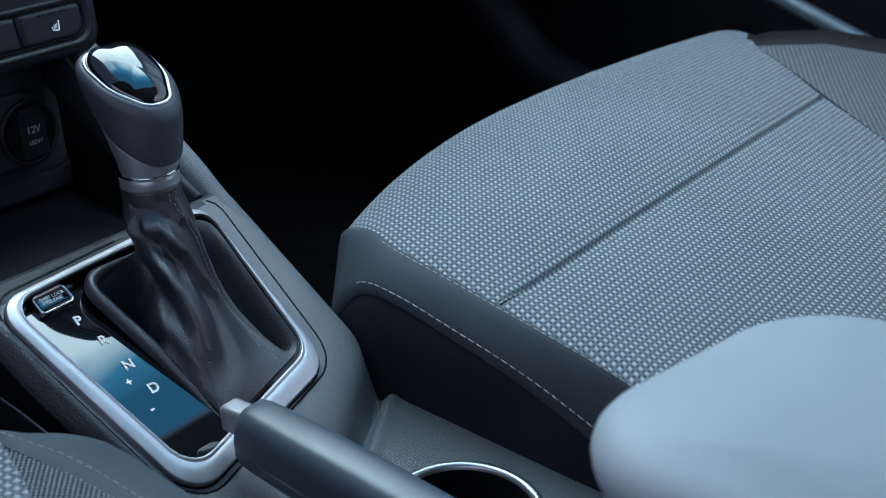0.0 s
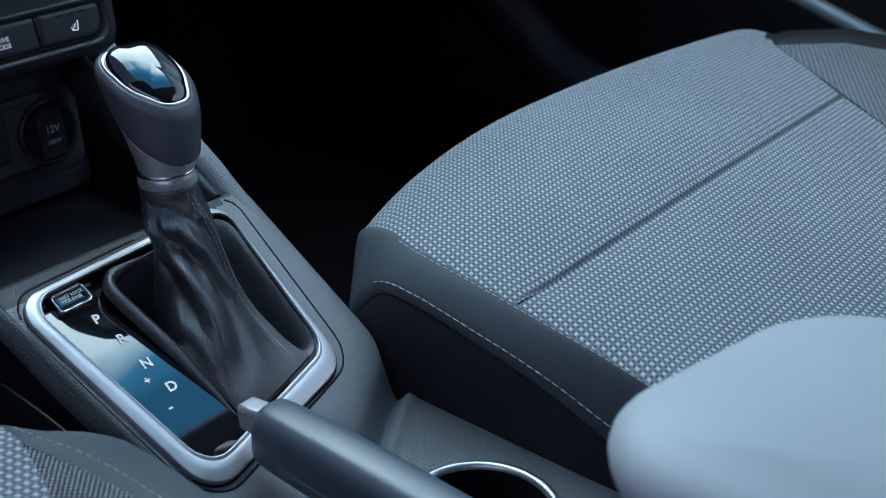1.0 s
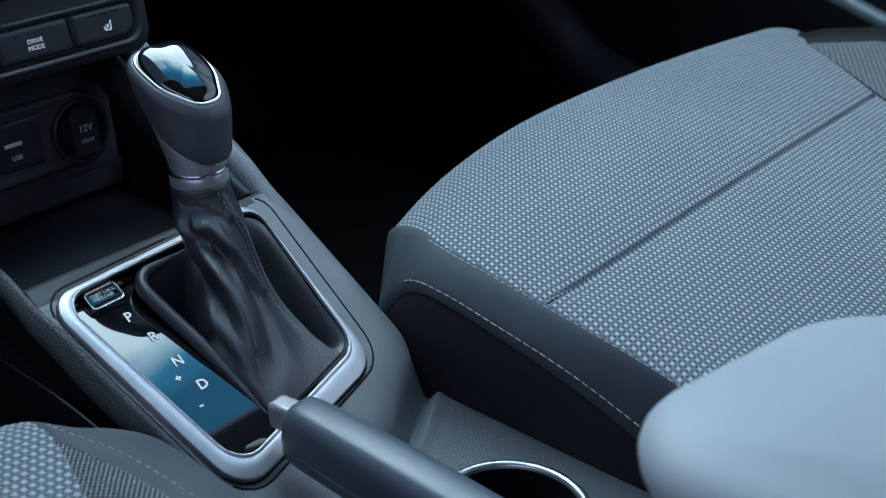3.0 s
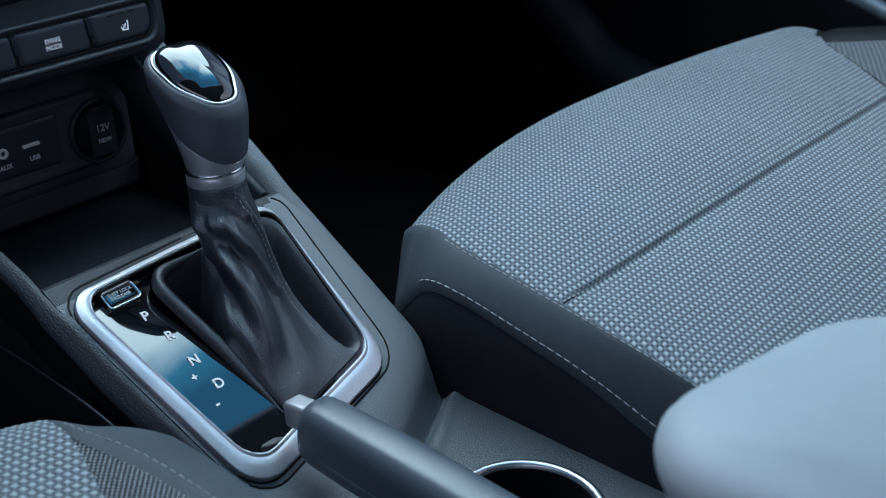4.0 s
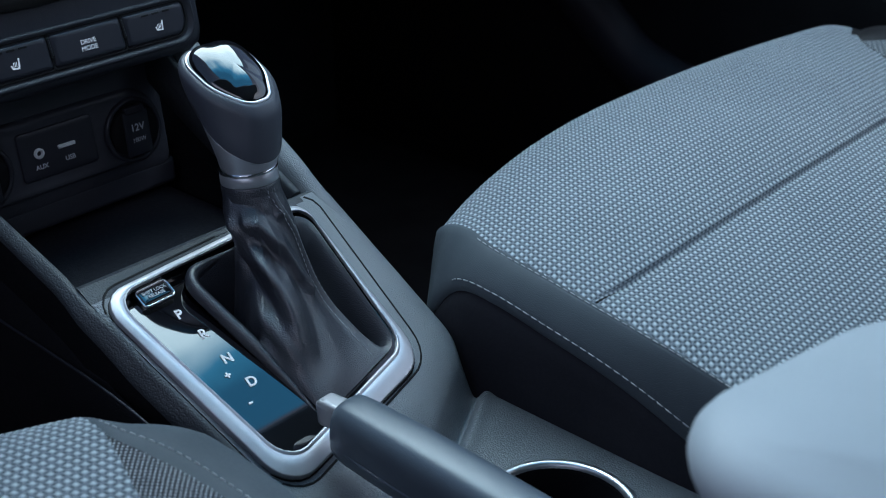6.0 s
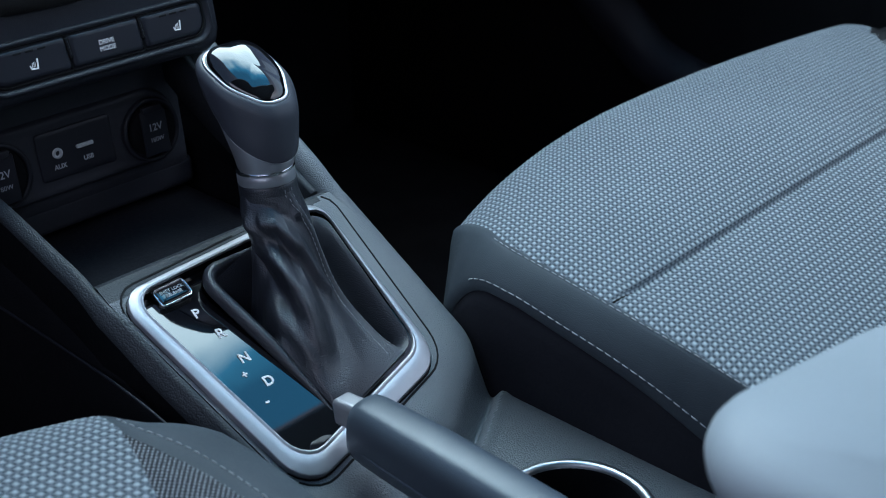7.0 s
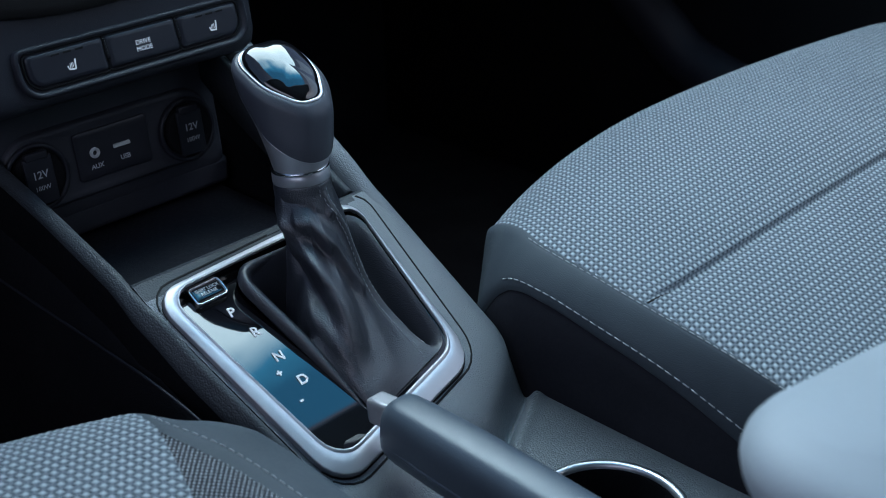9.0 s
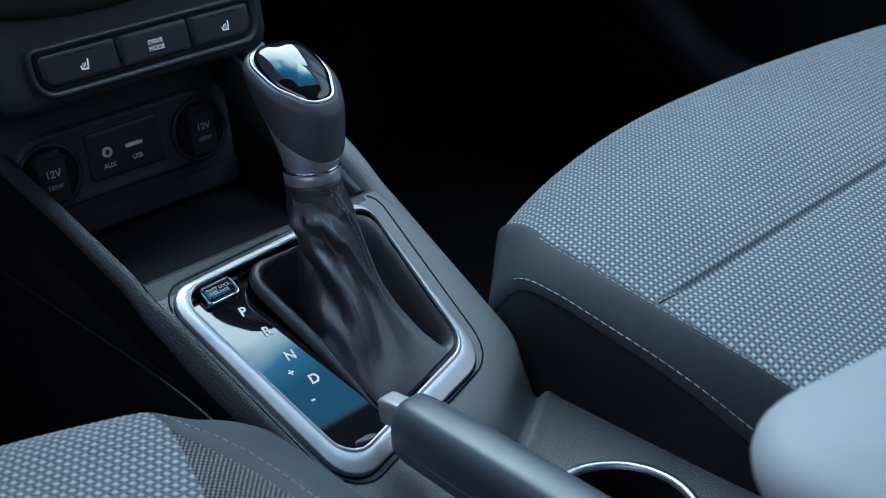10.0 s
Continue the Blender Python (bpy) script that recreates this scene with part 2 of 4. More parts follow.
def rounded_in(corners, radii, d, edge=6):
    """The rounded outline, moved inwards by d with its radii shrunk to suit (counter-clockwise)."""
    n = len(corners)
    lines = []
    for i in range(n):
        p, q = Vector(corners[i]), Vector(corners[(i + 1) % n])
        t = (q - p).normalized()
        lines.append((p + Vector((-t.y, t.x)) * d, t))
    pts = []
    for i in range(n):
        (p, t), (q, u) = lines[i - 1], lines[i]
        k = (q - p).cross(u) / t.cross(u)
        pts.append(p + t * k)
    rad = radii if isinstance(radii, (list, tuple)) else [radii] * n
    return rounded(pts, [max(r - d, 0.002) for r in rad], 16 if edge > 6 else 8, edge)


def resampled(pts, n, closed=False):
    """n points spaced evenly along a polyline."""
    P = np.array([tuple(p) for p in pts], float)
    if closed:
        P = np.vstack([P, P[:1]])
    s = np.r_[0, np.cumsum(np.linalg.norm(np.diff(P, axis=0), axis=1))]
    t = np.linspace(0, s[-1], n + 1)[:-1] if closed else np.linspace(0, s[-1], n)
    return [tuple(np.interp(x, s, P[:, k]) for k in range(P.shape[1])) for x in t]


def smooth_rows(rows, n):
    """n rows gliding through the given rows of numbers."""
    R = np.array(rows, float)
    R = np.vstack([2 * R[0] - R[1], R, 2 * R[-1] - R[-2]])
    out = []
    for x in np.linspace(0, len(rows) - 1, n):
        i = min(int(x), len(rows) - 2)
        t = x - i
        a, b, c, d = R[i:i + 4]
        out.append([float(q) for q in 0.5 * (2 * b + (c - a) * t + (2 * a - 5 * b + 4 * c - d) * t * t + (3 * b - a - 3 * c + d) * t ** 3)])
    return out


def spline(pts, n=24):
    """Catmull-Rom curve through points."""
    P = [Vector(p) for p in pts]
    P = [P[0] * 2 - P[1]] + P + [P[-1] * 2 - P[-2]]
    out = []
    for i in range(1, len(P) - 2):
        a, b, c, d = P[i - 1:i + 3]
        for k in range(n):
            t = k / n
            out.append(0.5 * ((2 * b) + (c - a) * t + (2 * a - 5 * b + 4 * c - d) * t * t + (3 * b - a - 3 * c + d) * t ** 3))
    out.append(P[-2])
    return out


def tube(path, profile, up=Vector((0, 0, 1)), caps=True):
    """Sweep a closed profile (across, up) along a path."""
    rings = []
    for i, p in enumerate(path):
        p = Vector(p)
        t = (Vector(path[min(i + 1, len(path) - 1)]) - Vector(path[max(i - 1, 0)])).normalized()
        side = t.cross(up).normalized()
        top = side.cross(t)
        rings.append([p + side * a + top * b for a, b in profile])
    return loft(rings, True, caps, caps)


def circle(r, n=10, ry=None):
    return [(r * math.cos(2 * math.pi * k / n), (ry or r) * math.sin(2 * math.pi * k / n)) for k in range(n)]


def rbox(w, d, h, r, seg=3):
    """Box with rounded edges, centred, in a new bmesh."""
    bm = bmesh.new()
    bmesh.ops.create_cube(bm, size=1.0)
    for v in bm.verts:
        v.co = Vector((v.co.x * w, v.co.y * d, v.co.z * h))
    bmesh.ops.bevel(bm, geom=bm.edges[:], offset=r, segments=seg, profile=0.5, affect="EDGES")
    return bm


def moved(bm, m):
    bmesh.ops.transform(bm, matrix=m, verts=bm.verts[:])
    return bm


def frame_of(origin, xdir, ydir):
    x = Vector(xdir).normalized()
    z = x.cross(Vector(ydir)).normalized()
    y = z.cross(x)
    m = Matrix((x, y, z)).transposed().to_4x4()
    m.translation = origin
    return m


def lettering(name, body, size, mat, parent, m, bold=0.0, label="", spacing=1.0):
    cu = bpy.data.curves.new(name, "FONT")
    cu.body, cu.size, cu.extrude, cu.offset = body, size, 0.00012, bold
    cu.align_x, cu.align_y, cu.space_line, cu.space_character = "CENTER", "CENTER", 1.0, spacing
    tmp = bpy.data.objects.new(name, cu)
    scene.collection.objects.link(tmp)
    me = bpy.data.meshes.new_from_object(tmp.evaluated_get(bpy.context.evaluated_depsgraph_get()))
    bpy.data.objects.remove(tmp)
    me.name = name
    me.materials.clear()
    me.materials.append(mat)
    me.transform(m)
    ob = new(name, me)
    ob.parent = parent
    if label:
        tagged(ob, label)
    return ob


def stitches(name, path, length, gap, radius, mat, parent, normal=None, lift=0.0, label=""):
    """A run of separate thread stitches along a path."""
    P = [Vector(p) for p in path]
    N = normal if isinstance(normal, list) else [Vector(normal or (0, 0, 1))] * len(P)
    s = [0.0]
    for a, b in zip(P, P[1:]):
        s.append(s[-1] + (b - a).length)
    A = np.array([tuple(p) for p in P])
    B = np.array([tuple(n) for n in N])

    def at(x):
        return Vector([np.interp(x, s, A[:, k]) for k in range(3)]), Vector([np.interp(x, s, B[:, k]) for k in range(3)]).normalized()
    verts, faces = [], []
    x = gap
    while x + length < s[-1]:
        rings = []
        for f, h, r in ((0, -0.6, 0.6), (0.2, 0.5, 1.0), (0.8, 0.5, 1.0), (1.0, -0.6, 0.6)):
            c, nn = at(x + length * f)
            d = (at(x + length)[0] - at(x)[0]).normalized()
            side = d.cross(nn).normalized()
            c = c + nn * (lift + h * radius)
            rings.append([c + side * (radius * r * a) + nn * (radius * r * b) for a, b in circle(1, 6)])
        v, f2 = loft(rings, True, True, True)
        off = len(verts)
        verts += v
        faces += [tuple(i + off for i in q) for q in f2]
        x += length + gap
    return obj(name, verts, faces, mat, parent, label)


# ---------------------------------------------------------------- cabin shell


def slab(name, corners, thick, mat, label, category="wall"):
    """A flat wall through four corners, thickened along its normal."""
    c = [Vector(p) for p in corners]
    n = (c[1] - c[0]).cross(c[2] - c[0]).normalized() * thick
    v = c + [p + n for p in c]
    f = [(0, 1, 2, 3), (7, 6, 5, 4), (0, 4, 5, 1), (1, 5, 6, 2), (2, 6, 7, 3), (3, 7, 4, 0)]
    return tagged(obj(name, v, f, mat, smooth=False), label, category, kind="structure")


slab("floor", [(-0.9, -1.5, 0.0), (0.9, -1.5, 0.0), (0.9, 0.75, 0.0), (-0.9, 0.75, 0.0)], -0.03, M_CARPET,
     "black carpet covering the car floor", "floor")
slab("wall_front", [(-0.9, 0.75, 0.0), (0.9, 0.75, 0.0), (0.9, 0.75, 0.80), (-0.9, 0.75, 0.80)], -0.03, M_CARPET,
     "black carpeted bulkhead at the end of the footwell")
slab("wall_rear", [(-0.9, -1.5, 0.0), (0.9, -1.5, 0.0), (0.9, -1.5, 1.22), (-0.9, -1.5, 1.22)], 0.03, M_CARPET,
     "dark plain rear end of the cabin")
slab("ceiling", [(-0.66, -1.5, 1.22), (0.66, -1.5, 1.22), (0.66, -0.31, 1.22), (-0.66, -0.31, 1.22)], 0.03, M_HEADLINER,
     "grey cloth headliner under the roof", "ceiling")
for side, nm in ((-1, "wall_driver_side"), (1, "wall_passenger_side")):
    slab(nm, [(0.90 * side, -1.5, 0.0), (0.90 * side, 0.75, 0.0), (0.90 * side, 0.75, 0.76), (0.90 * side, -1.5, 0.76)],
         -0.03 * side, M_PLASTIC_BLACK, "dark plastic lower door side of the cabin")

# glowing sky panel, cut narrow to hold light off the driver's seat
tagged(obj("backdrop", [(0.0, -0.30, 1.225), (0.59, -0.30, 1.225), (0.57, 0.34, 0.963), (-0.02, 0.34, 0.963)], [(0, 1, 2, 3)], M_SKY, smooth=False), "bright cloudy sky outside the windscreen", "sky", kind="structure")

# ---------------------------------------------------------------- centre console
SLOPE = radians(29.5)
CA, SA = math.cos(SLOPE), math.sin(SLOPE)


def plane_z(y):
    return 0.383 + (y + 0.1) * SA / CA


def on_panel(x, y, h=0.0):
    """A point h above the sloping shifter plate, by its plan position."""
    return Vector((x, y - SA * h, plane_z(y) + CA * h))


PANEL = frame_of((0, -0.1, 0.383), (1, 0, 0), (0, CA, SA))


def inset(outline, d):
    """An outline moved inwards by d (counter-clockwise outlines)."""
    n = len(outline)
    out = []
    for i in range(n):
        t = Vector(outline[(i + 1) % n]) - Vector(outline[i - 1])
        t.normalize()
        out.append((outline[i][0] - t[1] * d, outline[i][1] + t[0] * d))
    return out


console = thing("centre_console", "dark grained plastic centre console between the front seats", "console")

# outlines of the silver bezel, the joint round it and the raised pod, in plan
BEZEL_C, BEZEL_R = [(-0.0578, -0.2110), (0.0622, -0.1885), (0.0715, -0.0785), (-0.0772, -0.0850)], [0.018, 0.021, 0.010, 0.014]
BEZEL_OUT = rounded(BEZEL_C, BEZEL_R)
BEZEL_IN = rounded([(-0.0490, -0.1990), (0.0565, -0.1765), (0.0697, -0.0835), (-0.0693, -0.0885)], [0.014, 0.016, 0.008, 0.012])
GAP_C, GAP_R = [(-0.0590, -0.2150), (0.0693, -0.1880), (0.0845, -0.0740), (-0.0785, -0.0808)], [0.020, 0.024, 0.010, 0.015]
POD_C = [(-0.30, -0.40), (-0.05, -0.268), (0.0985, -0.1885), (0.1030, -0.02), (-0.30, -0.02)]
POD_R = [0.02, 0.02, 0.030, 0.01, 0.01]
POD = np.array(rounded(POD_C, POD_R, 24, 40))
RX, RY, RR = 0.0428, -0.3017, 0.0405
DECK_Z = 0.2975


def pod_inside(x, y):
    """Distance inside the pod's outline, negative outside it."""
    x, y = np.atleast_1d(np.asarray(x, float)), np.atleast_1d(np.asarray(y, float))
    a, b = POD, np.roll(POD, -1, 0)
    e = b - a
    px, py = x[:, None] - a[:, 0], y[:, None] - a[:, 1]
    k = np.clip((px * e[:, 0] + py * e[:, 1]) / (e ** 2).sum(1), 0, 1)
    d = np.hypot(px - k * e[:, 0], py - k * e[:, 1])
    i = d.argmin(1)
    r = np.arange(len(x))
    return np.where(e[i, 0] * py[r, i] - e[i, 1] * px[r, i] > 0, 1, -1) * d[r, i]


def console_height(x, y):
    """Top of the console: the sloping pod with its rolled shoulder, a hollow beside it, and the cup-holder deck."""
    x, y = np.atleast_1d(np.asarray(x, float)), np.atleast_1d(np.asarray(y, float))
    s = pod_inside(x, y)
    k = np.clip(1 - s / 0.019, 0, 1)
    pod = 0.383 + (y + 0.1) * SA / CA - 0.0008 - 0.010 * (1 - np.sqrt(np.maximum(1 - k * k, 0))) - 3.2 * np.maximum(-s, 0)
    lip = ((y + 0.2032) - 0.537 * (x - 0.0986)) / 1.135
    e = np.clip((lip + 0.001) / 0.011, 0, 1)
    deck = DECK_Z - 0.013 * e * e * (3 - 2 * e) * np.clip((x - 0.01) / 0.04, 0, 1) + 0.0012 * np.exp(-((lip + 0.003) / 0.003) ** 2)
    soft = 0.0042
    m = np.maximum(pod, deck)
    return m + soft * np.log(np.exp((pod - m) / soft) + np.exp((deck - m) / soft)) - soft * 0.1


def console_left(y):
    return np.interp(y, [-0.62, -0.25, -0.211, -0.085, -0.062], [-0.070, -0.066, -0.0605, -0.0796, -0.0800])


nx, ny = 150, 330
ys_ = np.linspace(-0.62, -0.0750, ny)
U, Y = np.meshgrid(np.linspace(0, 1, nx), ys_)
X = console_left(Y) + U * (np.interp(Y, [-0.215, -0.185], [0.120, 0.1045]) - console_left(Y))
r = np.hypot(X - RX, Y - RY)
inside = (r < RR - 0.0010).ravel()
near = (r >= RR - 0.0010) & (r < RR + 0.0012)
X, Y = np.where(near, RX + (X - RX) / r * RR, X), np.where(near, RY + (Y - RY) / r * RR, Y)
Z = console_height(X.ravel(), Y.ravel()).reshape(X.shape)
verts = np.stack([X.ravel(), Y.ravel(), Z.ravel()], 1)
faces = [(j * nx + i, j * nx + i + 1, (j + 1) * nx + i + 1, (j + 1) * nx + i) for j in range(ny - 1) for i in range(nx - 1)]
HOLE = np.array([((a[0] + b[0]) / 2, (a[1] + b[1]) / 2) for a, b in zip(BEZEL_OUT, BEZEL_IN)])


def in_hole(x, y):
    """Whether a plan point lies within the opening under the bezel."""
    a, b = HOLE, np.roll(HOLE, -1, 0)
    cross = (a[:, 1] > y) != (b[:, 1] > y)
    xs = a[:, 0] + (y - a[:, 1]) / (b[:, 1] - a[:, 1] + 1e-12) * (b[:, 0] - a[:, 0])
    return bool(np.count_nonzero(cross & (xs > x)) % 2)


faces = [q for q in faces if not any(inside[k] for k in q) and not in_hole(*verts[q[0]][:2])]
# one surface in three tones: lit top, shaded tray edge, dimmed deck
on_deck = [2 if verts[q[0]][1] > 0.0437 * verts[q[0]][0] - 0.0830 and verts[q[0]][0] < 0.076 else verts[q[0]][1] + 0.2052 < 0.537 * (verts[q[0]][0] - 0.0986) for q in faces]
for nm, mt, lb, want in (("console_top", M_PLASTIC, "grained dark grey plastic top", False), ("tray_edge", M_PLASTIC_SHADED, "grained edge of the storage tray, darkened as if shaded", 2), ("deck", M_PLASTIC_DIM, "grained dark plastic deck", True)):
    obj(nm, verts, [q for q, d in zip(faces, on_deck) if d == want], mt, console, lb)
for col in (0, nx - 1):
    edge = [tuple(verts[j * nx + col]) for j in range(ny)]
    v, f = loft([edge, [(x + (0.0015 if col else -0.001), y, z - 0.004) for x, y, z in edge], [(x, y, min(z - 0.03, 0.24)) for x, y, z in edge], [(x, y, 0.0) for x, y, z in edge]], False)
    obj("side_wall", v, f, M_PLASTIC_BLACK, console)
edge = [tuple(verts[(ny - 1) * nx + i]) for i in range(nx)]
v, f = loft([edge, [(x, y + 0.0026, z + 0.0002) for x, y, z in edge], [(x, y + 0.0046, z - 0.0016) for x, y, z in edge], [(x, y + 0.0056, z - 0.006) for x, y, z in edge], [(x, y + 0.0056, 0.355) for x, y, z in edge]], False)
obj("tray_rear_wall", v, f, M_PLASTIC_SHADED, console)

# thin joints: one hugging the bezel, one a finger further out
for c_, r_, w_ in ((GAP_C, GAP_R, 0.0010), ([(x * 1.006, y) for x, y in BEZEL_C], BEZEL_R, 0.0008)):
    ring = []
    for d, h in ((-0.0001, -0.0006), (0.0, 0.0003), (w_, 0.0003), (w_ + 0.0001, -0.0006)):
        pts = rounded_in(c_, r_, d - w_ / 2)
        zz = console_height([p[0] for p in pts], [p[1] for p in pts])
        ring.append([(p[0], p[1], z + h) for p, z in zip(pts, zz)])
    v, f = loft(ring)
    keep = [q for q in f if v[q[0]][0] > console_left(v[q[0]][1]) + 0.002 and v[q[0]][1] < -0.0765]
    obj("joint", v, keep, M_SEAM, console, "fine dark joint line")

cup = thing("cup_holder", "round black cup holder with bright silver ring in the console", "cup holder", at=(RX, RY, DECK_Z))
prof = [(RR - 0.0035, -0.003), (RR - 0.0030, 0.0010), (RR - 0.0012, 0.0024), (RR + 0.0014, 0.0024), (RR + 0.0026, 0.0010), (RR + 0.0028, -0.001)]
v, f = loft([[(r * math.cos(a), r * math.sin(a), z) for r, z in prof] for a in np.linspace(0, 2 * math.pi, 97)[:-1]], False, close_loft=True)
obj("ring", v, f, M_SATIN_BRIGHT, cup, "bright silver ring")
prof = [(RR - 0.0030, 0.0), (RR - 0.0040, -0.003), (RR - 0.0045, -0.075), (RR - 0.009, -0.082), (0.0005, -0.083)]
v, f = loft([[(r * math.cos(a), r * math.sin(a), z) for r, z in prof] for a in np.linspace(0, 2 * math.pi, 65)[:-1]], False, close_loft=True)
obj("well", v, f, M_PLASTIC_BLACK, cup)

# rails beside the storage tray
ys_ = np.linspace(-0.40, 0.12, 90)
xt = np.interp(ys_, [-0.40, -0.25, -0.211, -0.085, -0.06, 0.0, 0.12], [-0.070, -0.0665, -0.0610, -0.0796, -0.0782, -0.0775, -0.079])
zt = np.where(ys_ < -0.118, console_height(xt, ys_) + 0.0006, np.interp(ys_, [-0.12, -0.10, -0.08, -0.06, -0.03, 0.03, 0.12], [0.3710, 0.3840, 0.3930, 0.4000, 0.4078, 0.4238, 0.4460]))
dn = np.interp(ys_, [-0.12, -0.10, -0.07, 0.0], [0.0095, 0.0080, 0.0034, 0.0020])
rows_ = [(0.0004, -0.06, 0), (0.0002, -0.0016, 0), (-0.0008, 0.0, 0), (-0.0040, 0.0006, -0.40), (-0.0072, 0.0, -0.90), (-0.0084, -0.0014, -1.0), (-0.0088, -0.0040, -1.0)]
v, f = loft([[(x + dx, y, z + dz + k * d) for x, y, z, d in zip(xt, ys_, zt, dn)] for dx, dz, k in rows_], False)
obj("left_rail", v, f, M_PLASTIC_SHADED, console, "slim grained rail")
# side below the rail, coloured black in place of the shade there
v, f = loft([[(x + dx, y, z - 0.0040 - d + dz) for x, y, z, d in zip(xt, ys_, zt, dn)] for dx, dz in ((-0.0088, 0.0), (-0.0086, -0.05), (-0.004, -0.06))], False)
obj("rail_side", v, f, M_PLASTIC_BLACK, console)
rail_prof = [(-0.0085, -0.03), (-0.0085, -0.007), (-0.0070, -0.0020), (-0.0035, 0.0008), (0.0, 0.0018), (0.0040, 0.0006), (0.0072, -0.0032), (0.0085, -0.009), (0.0085, -0.03)]
path = spline([(0.0938, -0.160, 0.3350), (0.0932, -0.137, 0.3520), (0.0925, -0.115, 0.3670), (0.0915, -0.095, 0.3810), (0.0905, -0.071, 0.3990), (0.0895, -0.049, 0.4155), (0.0885, 0.026, 0.4605), (0.0885, 0.060, 0.483), (0.0885, 0.12, 0.525)], 8)
v, f = tube(path, rail_prof)
obj("right_rail", v, f, M_PLASTIC, console, "rounded grained rail")
path = spline([(0.0790, -0.070, 0.396), (0.0775, -0.058, 0.404), (0.0770, -0.040, 0.414), (0.0765, 0.026, 0.448), (0.0765, 0.070, 0.475)], 8)
v, f = tube(path, [(-0.003, -0.03), (-0.003, -0.001), (-0.0015, 0.0008), (0.0015, 0.0008), (0.003, -0.001), (0.003, -0.03)])
obj("inner_rail", v, f, M_PLASTIC_SHADED, console, "slim inner rail")
# console flanks down to the floor
for sx in (-1, 1):
    top = spline([(0.084 * sx, -0.25, 0.25), (0.085 * sx, -0.149, 0.330), (0.086 * sx, -0.102, 0.352), (0.086 * sx, -0.05, 0.368), (0.086 * sx, 0.05, 0.390), (0.088 * sx, 0.2, 0.41)], 6)
    v, f = loft([[p for p in top], [Vector((p.x + 0.004 * sx, p.y, p.z - 0.004)) for p in top], [Vector((p.x + 0.008 * sx, p.y, p.z - 0.06)) for p in top], [Vector((p.x + 0.016 * sx, p.y, 0.0)) for p in top]], False)
    obj("flank", v, f, M_PLASTIC_BLACK, console, "black lower side panel")
v, f = tube(spline([(-0.0925, 0.08, 0.3585), (-0.0925, 0.041, 0.3573), (-0.0925, -0.052, 0.3563), (-0.0925, -0.106, 0.3544), (-0.0925, -0.150, 0.3485), (-0.0925, -0.20, 0.335)], 8), circle(0.0008, 8))
obj("flank_edge", v, f, M_DASH, console, "thin raised panel edge")
# tray
bm = rbox(0.166, 0.19, 0.006, 0.002)
part("tray_floor", moved(bm, pose(0, 0.025, 0.356)), M_TRAYFLOOR, console, "black storage tray floor")

# ---------------------------------------------------------------- gear selector
gear = thing("gear_selector", "automatic gear selector with leather boot in a silver-framed gloss black plate", "gear selector", at=(0, 0, 0))


def along(outline_a, outline_b, prof):
    """Skin between two outlines: prof rows give the share of the way and the height."""
    rr = []
    for share, h in prof:
        rr.append([on_panel(a[0] + (b[0] - a[0]) * share, a[1] + (b[1] - a[1]) * share, h) for a, b in zip(outline_a, outline_b)])
    return rr


v, f = loft(along(BEZEL_OUT, BEZEL_IN, [(-0.02, -0.006), (0.0, 0.0014), (0.015, 0.0020), (0.04, 0.0023), (0.07, 0.0024), (0.40, 0.0030), (0.76, 0.0036), (0.79, 0.0034), (0.82, 0.0036), (0.89, 0.0042), (0.95, 0.0041), (0.99, 0.0032), (1.0, 0.0004)]))
obj("bezel", v, f, M_SATIN, gear, "satin silver bezel")
v, f = loft([[on_panel(x, y, h) for x, y in inset(BEZEL_IN, d)] for d, h in ((-0.0002, 0.0022), (0.0001, 0.0018), (0.0002, -0.010))])
obj("plate_wall", v, f, M_GLOSS, gear)
nb = 120
BASE = resampled(rounded([(-0.0160, -0.1905), (0.0550, -0.1753), (0.0685, -0.0850), (-0.0312, -0.0912)], [0.007, 0.014, 0.010, 0.012]), nb, True)


def plate_h(y):
    """The plate is slightly crowned along its length."""
    return 0.0022 - 0.62 * (y + 0.198) ** 2


PLATE = resampled(inset(BEZEL_IN, -0.001), nb, True)
v, f = loft([[on_panel(a[0] + (b[0] - a[0]) * k, a[1] + (b[1] - a[1]) * k, plate_h(a[1] + (b[1] - a[1]) * k)) for a, b in zip(PLATE, BASE)] for k in np.linspace(0, 1, 13)])
obj("gloss_plate", v, f, M_GLOSS, gear, "piano black plate")

# shift-lock cover
BTN = rounded([(-0.0560, -0.0990), (-0.0345, -0.0985), (-0.0345, -0.0872), (-0.0560, -0.0880)], 0.0028)
v, f = loft([[on_panel(x, y, h - 0.0030) for x, y in inset(BTN, d)] for d, h in ((0, -0.005), (0.0, 0.0022), (0.0005, 0.0028), (0.0010, 0.0028), (0.0013, 0.0022))])
obj("shift_lock_rim", v, f, M_CHROME, gear, "thin bright rim")
v, f = loft([[on_panel(x, y, h - 0.0030) for x, y in inset(BTN, d)] for d, h in ((0.0010, 0.0010), (0.0012, 0.0024), (0.0022, 0.0028), (0.004, 0.0028))], True, False, True)
cover = obj("shift_lock_cover", v, f, M_GLOSS, gear, "gloss black shift lock cover")


def panel_text(body, x, y, size, mat, turn=0.0, h=0.0016, bold=0.0002, parent=gear, name="letter", spacing=1.0):
    m = PANEL @ pose(x, (y + 0.1) / CA, h + (plate_h(y) - 0.0012 if parent is gear else 0.0), 0, 0, turn)
    return lettering(name, body, size, mat, parent, m, bold, spacing=spacing)


